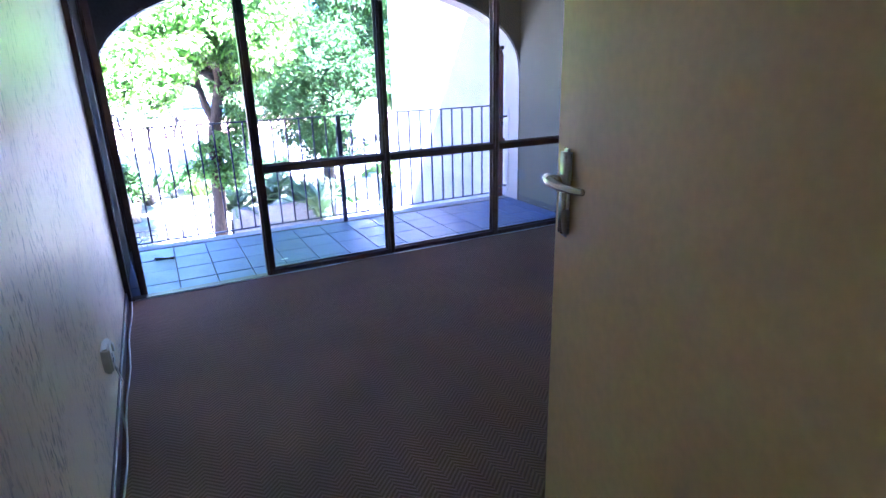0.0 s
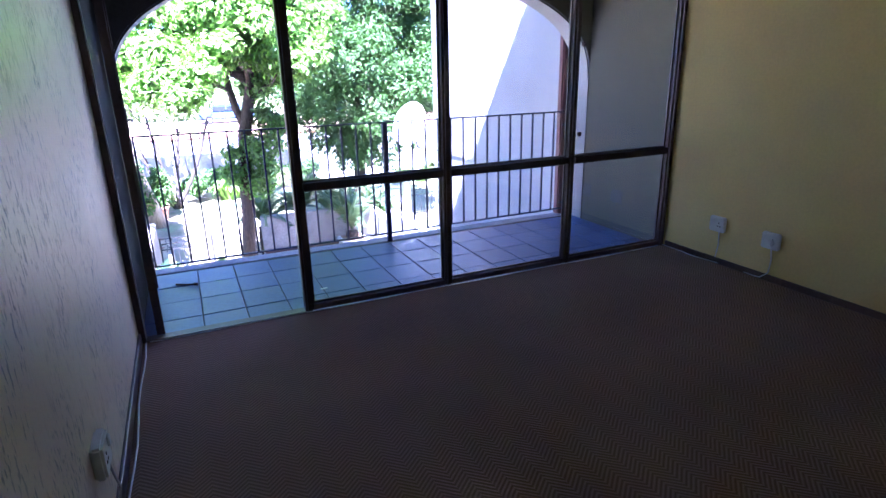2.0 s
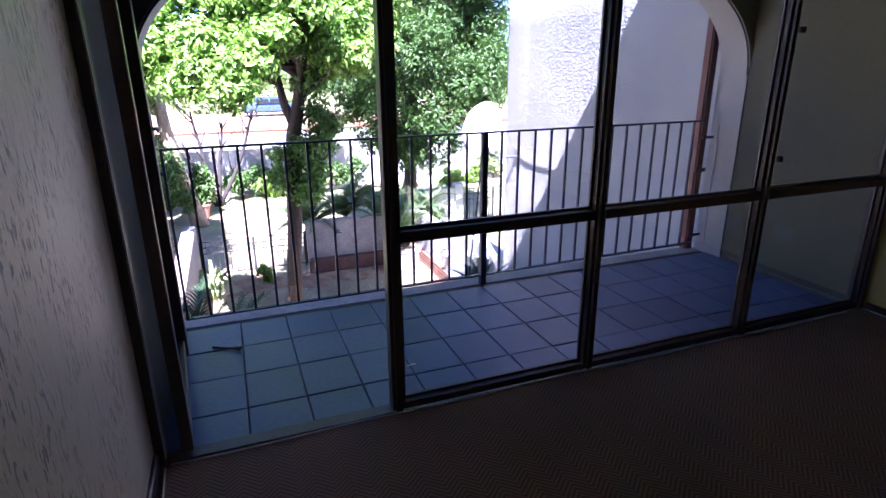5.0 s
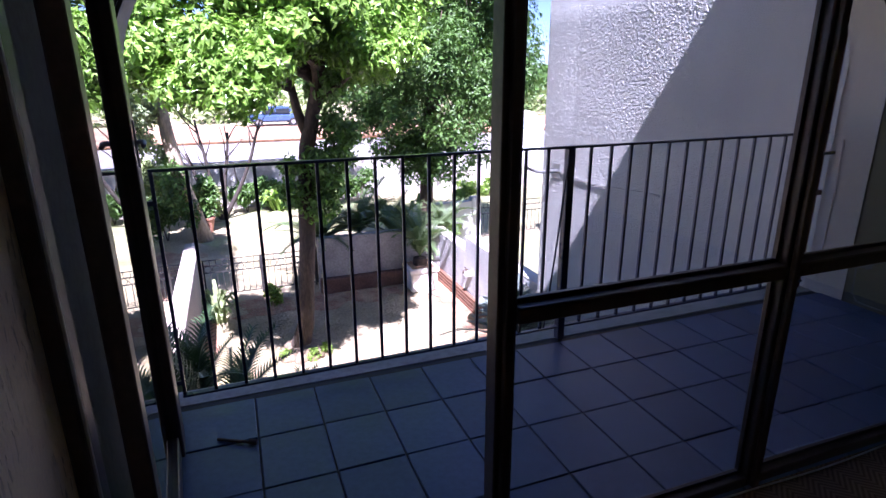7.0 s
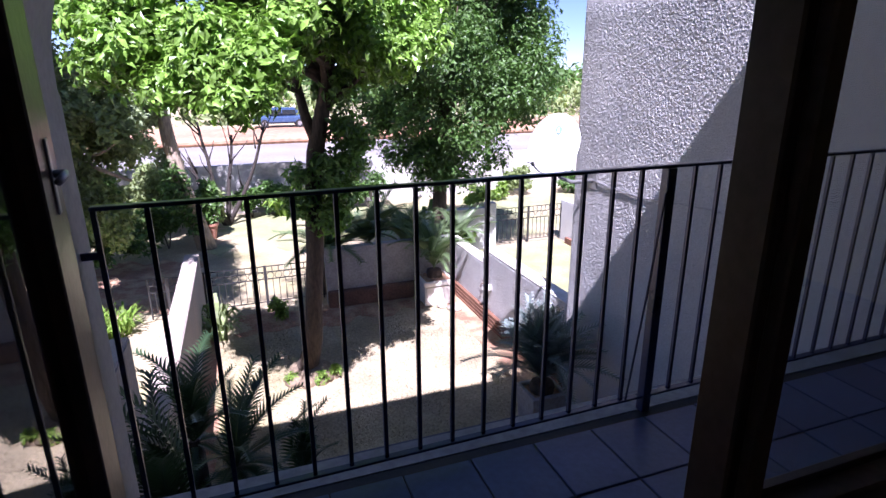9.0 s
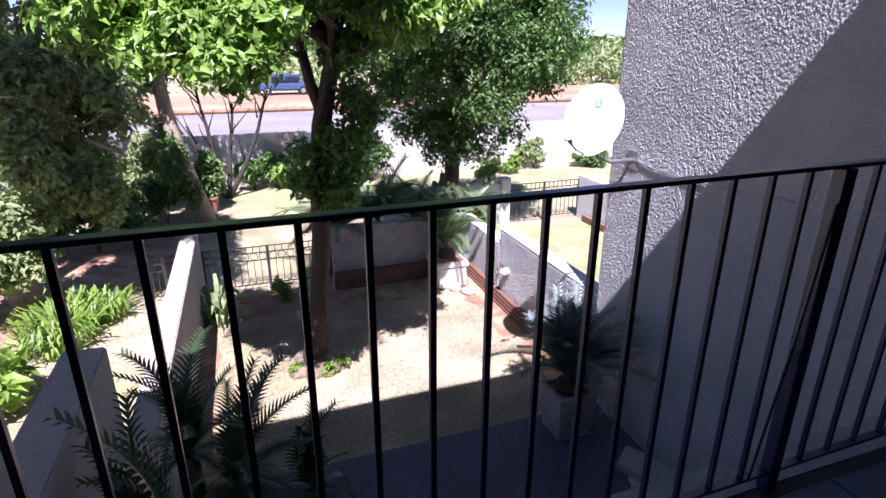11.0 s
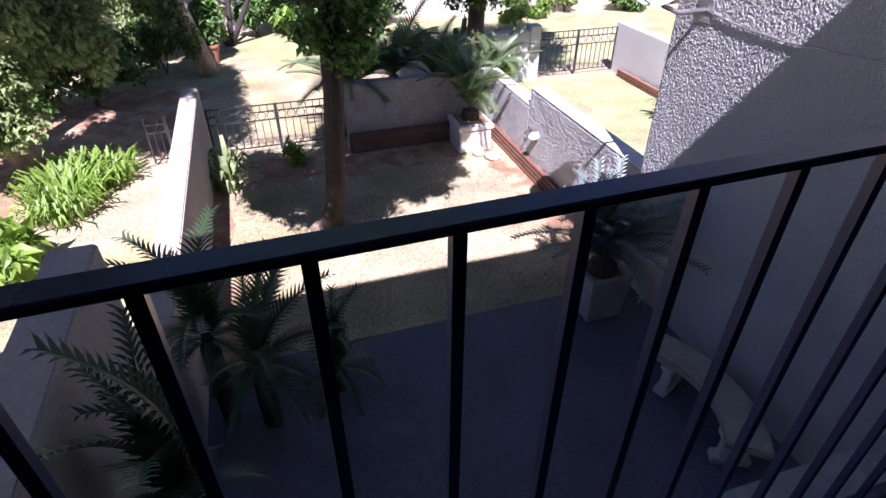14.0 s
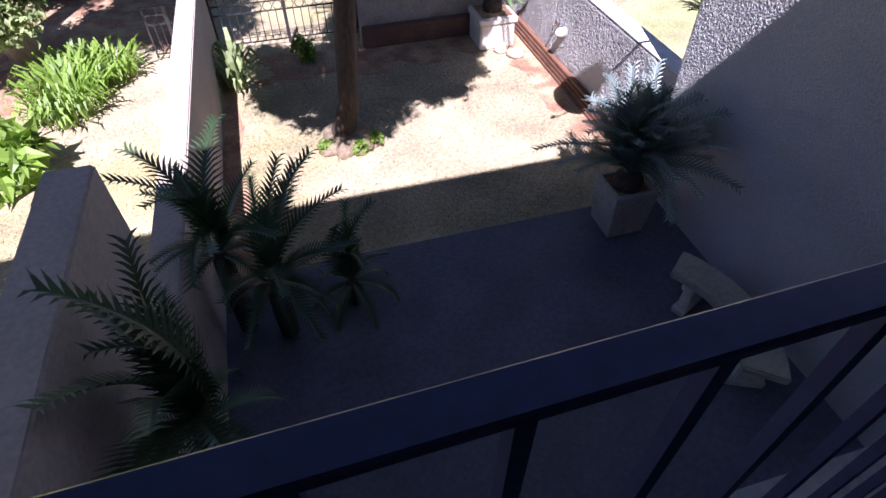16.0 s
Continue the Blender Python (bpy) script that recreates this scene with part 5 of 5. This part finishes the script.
for a, b in zip(rows, rows[1:]):
    for k in range(4):
        bm.faces.new((a[k], a[(k + 1) % 4], b[(k + 1) % 4], b[k]))
bm.faces.new(rows[0][::-1])
bm.faces.new(rows[-1])
bmesh.ops.bevel(bm, geom=list(bm.edges), offset=0.008, segments=1, affect="EDGES")
part("box", bm, CEMENT, planter)
part("rim", box(3.155, 3.625, 4.365, 4.374, -2.2, -2.155, 0.003), CEMENT, planter)
part("soil", box(3.215, 3.565, 4.425, 4.755, -2.199, -2.185), SOIL, planter)
cycad((3.39, 4.59, -2.19), 0.14, 0.95, 84, "blue-green cycad spreading from a cement planter box", 84, lo=-0.55, hi=0.8, kinds=BLUE_FRONDS)

urn = thing("planter_box", (3.52, 8.8, G), "white painted square planter by the stucco wall", "planter")
part("box", box(3.27, 3.8, 8.55, 9.08, G, -2.32, 0.02, segments=2), WHITE_POT, urn)
part("rim", box(3.24, 3.83, 8.52, 9.11, -2.32, -2.23, 0.015, segments=2), WHITE_POT, urn)
part("soil", box(3.3, 3.77, 8.58, 9.05, -2.229, -2.22), SOIL, urn)
cycad((3.53, 8.82, -2.22), 0.16, 1.1, 26, "cycad with upright fronds in a white planter", 85, lo=-0.1, hi=0.6, kinds=GREEN_FRONDS)
cycad((1.75, 9.9, G), 0.8, 1.25, 22, "wide cycad behind the low wall", 86, kinds=GREEN_FRONDS)
cycad((2.6, 10.1, G), 0.9, 1.3, 22, "wide cycad behind the low wall", 87, kinds=GREEN_FRONDS)
cycad((3.3, 9.95, G), 0.8, 1.2, 20, "wide cycad behind the low wall", 88, kinds=GREEN_FRONDS)
cycad((4.5, 10.2, G), 0.7, 1.0, 16, "pale cycad in the next garden bed", 89, kinds=GREEN_FRONDS)

# dry grass tufts on the near lawn
rng_g = np.random.default_rng(9)
verts, faces = [], []
for i in range(26000):
    x, y = rng_g.uniform(-0.25, 3.7), rng_g.uniform(4.95, 9.2)
    if rng_g.random() < 0.25:
        x, y = rng_g.uniform(-4.0, -0.75), rng_g.uniform(5.0, 9.0)
    a = rng_g.random() * 6.283
    h = 0.012 + 0.03 * rng_g.random() ** 2
    dx, dy = math.cos(a) * 0.006, math.sin(a) * 0.006
    ox, oy = rng_g.normal() * 0.015, rng_g.normal() * 0.015
    k = len(verts)
    verts += [(x - dx, y - dy, G), (x + dx, y + dy, G), (x + ox, y + oy, G + h)]
    faces.append((k, k + 1, k + 2))
tufts = tagged(raw("grass", verts, faces, LAWN), "short dry grass blades", "grass", kind="stuff")

# ---- beyond the road ----
rng = random.Random(5)
far = []
for i in range(90):
    x = rng.uniform(-70, 90)
    y = rng.uniform(47, 75)
    h = rng.uniform(1.2, 3.2)
    far.append(((x, y, G + h * 0.6), (rng.uniform(2, 5), rng.uniform(1.5, 3), h)))
tagged(leaves("far_bush", far, 14000, 0.9, LEAF_GREY, None, 91), "dry grey-green bush on the far side of the road", "bush", kind="stuff")
far = [((rng.uniform(-80, 110), rng.uniform(90, 130), G + 3), (rng.uniform(5, 11), 4, rng.uniform(2.5, 5))) for _ in range(60)]
tagged(leaves("far_woods", far, 9000, 2.0, LEAF_DARK, None, 92), "distant dark tree line", "woods", kind="stuff")
bm = bmesh.new()
n = 60
top = [bm.verts.new((-400 + 800 * i / n, 420, G + 10 + 9 * noise.noise(Vector((i * 0.13, 0, 0))) + 3 * noise.noise(Vector((i * 0.5, 4, 0))))) for i in range(n + 1)]
low = [bm.verts.new((v.co.x, 330, G - 1)) for v in top]
for i in range(n):
    bm.faces.new((low[i], low[i + 1], top[i + 1], top[i]))
structure("backdrop", bm, LEAF_GREY, "hazy wooded ridge on the horizon", "hill")

car = thing("parked_car", (3.6, 44.0, G + 0.5), "small blue car parked across the road", "car")
cx, cy, cz = 3.6, 44.0, G + 0.5
bm = box(cx - 2.0, cx + 2.0, cy - 0.8, cy + 0.8, cz + 0.3, cz + 0.85, 0.12, segments=3)
part("body", bm, CAR_BLUE, car)
bm = box(cx - 1.1, cx + 1.2, cy - 0.7, cy + 0.7, cz + 0.85, cz + 1.4, 0.18, segments=3)
cab_p = part("cabin", bm, CAR_BLUE, car)
for a, b in ((-0.95, -0.05), (0.05, 1.0)):
    part("side_window", box(cx + a, cx + b, cy - 0.71, cy - 0.69, cz + 0.95, cz + 1.28, 0.004), CAR_GLASS, cab_p)
for sx in (-1.25, 1.25):
    for sy in (-0.72, 0.72):
        bm = tube([(cx + sx, cy + sy - 0.09, cz + 0.3), (cx + sx, cy + sy + 0.09, cz + 0.3)], 0.3, 18)
        wheel = part("wheel", bm, RUBBER, car)
        part("hub", tube([(cx + sx, cy + sy - 0.1, cz + 0.3), (cx + sx, cy + sy + 0.1, cz + 0.3)], 0.16, 14), STEEL, wheel)
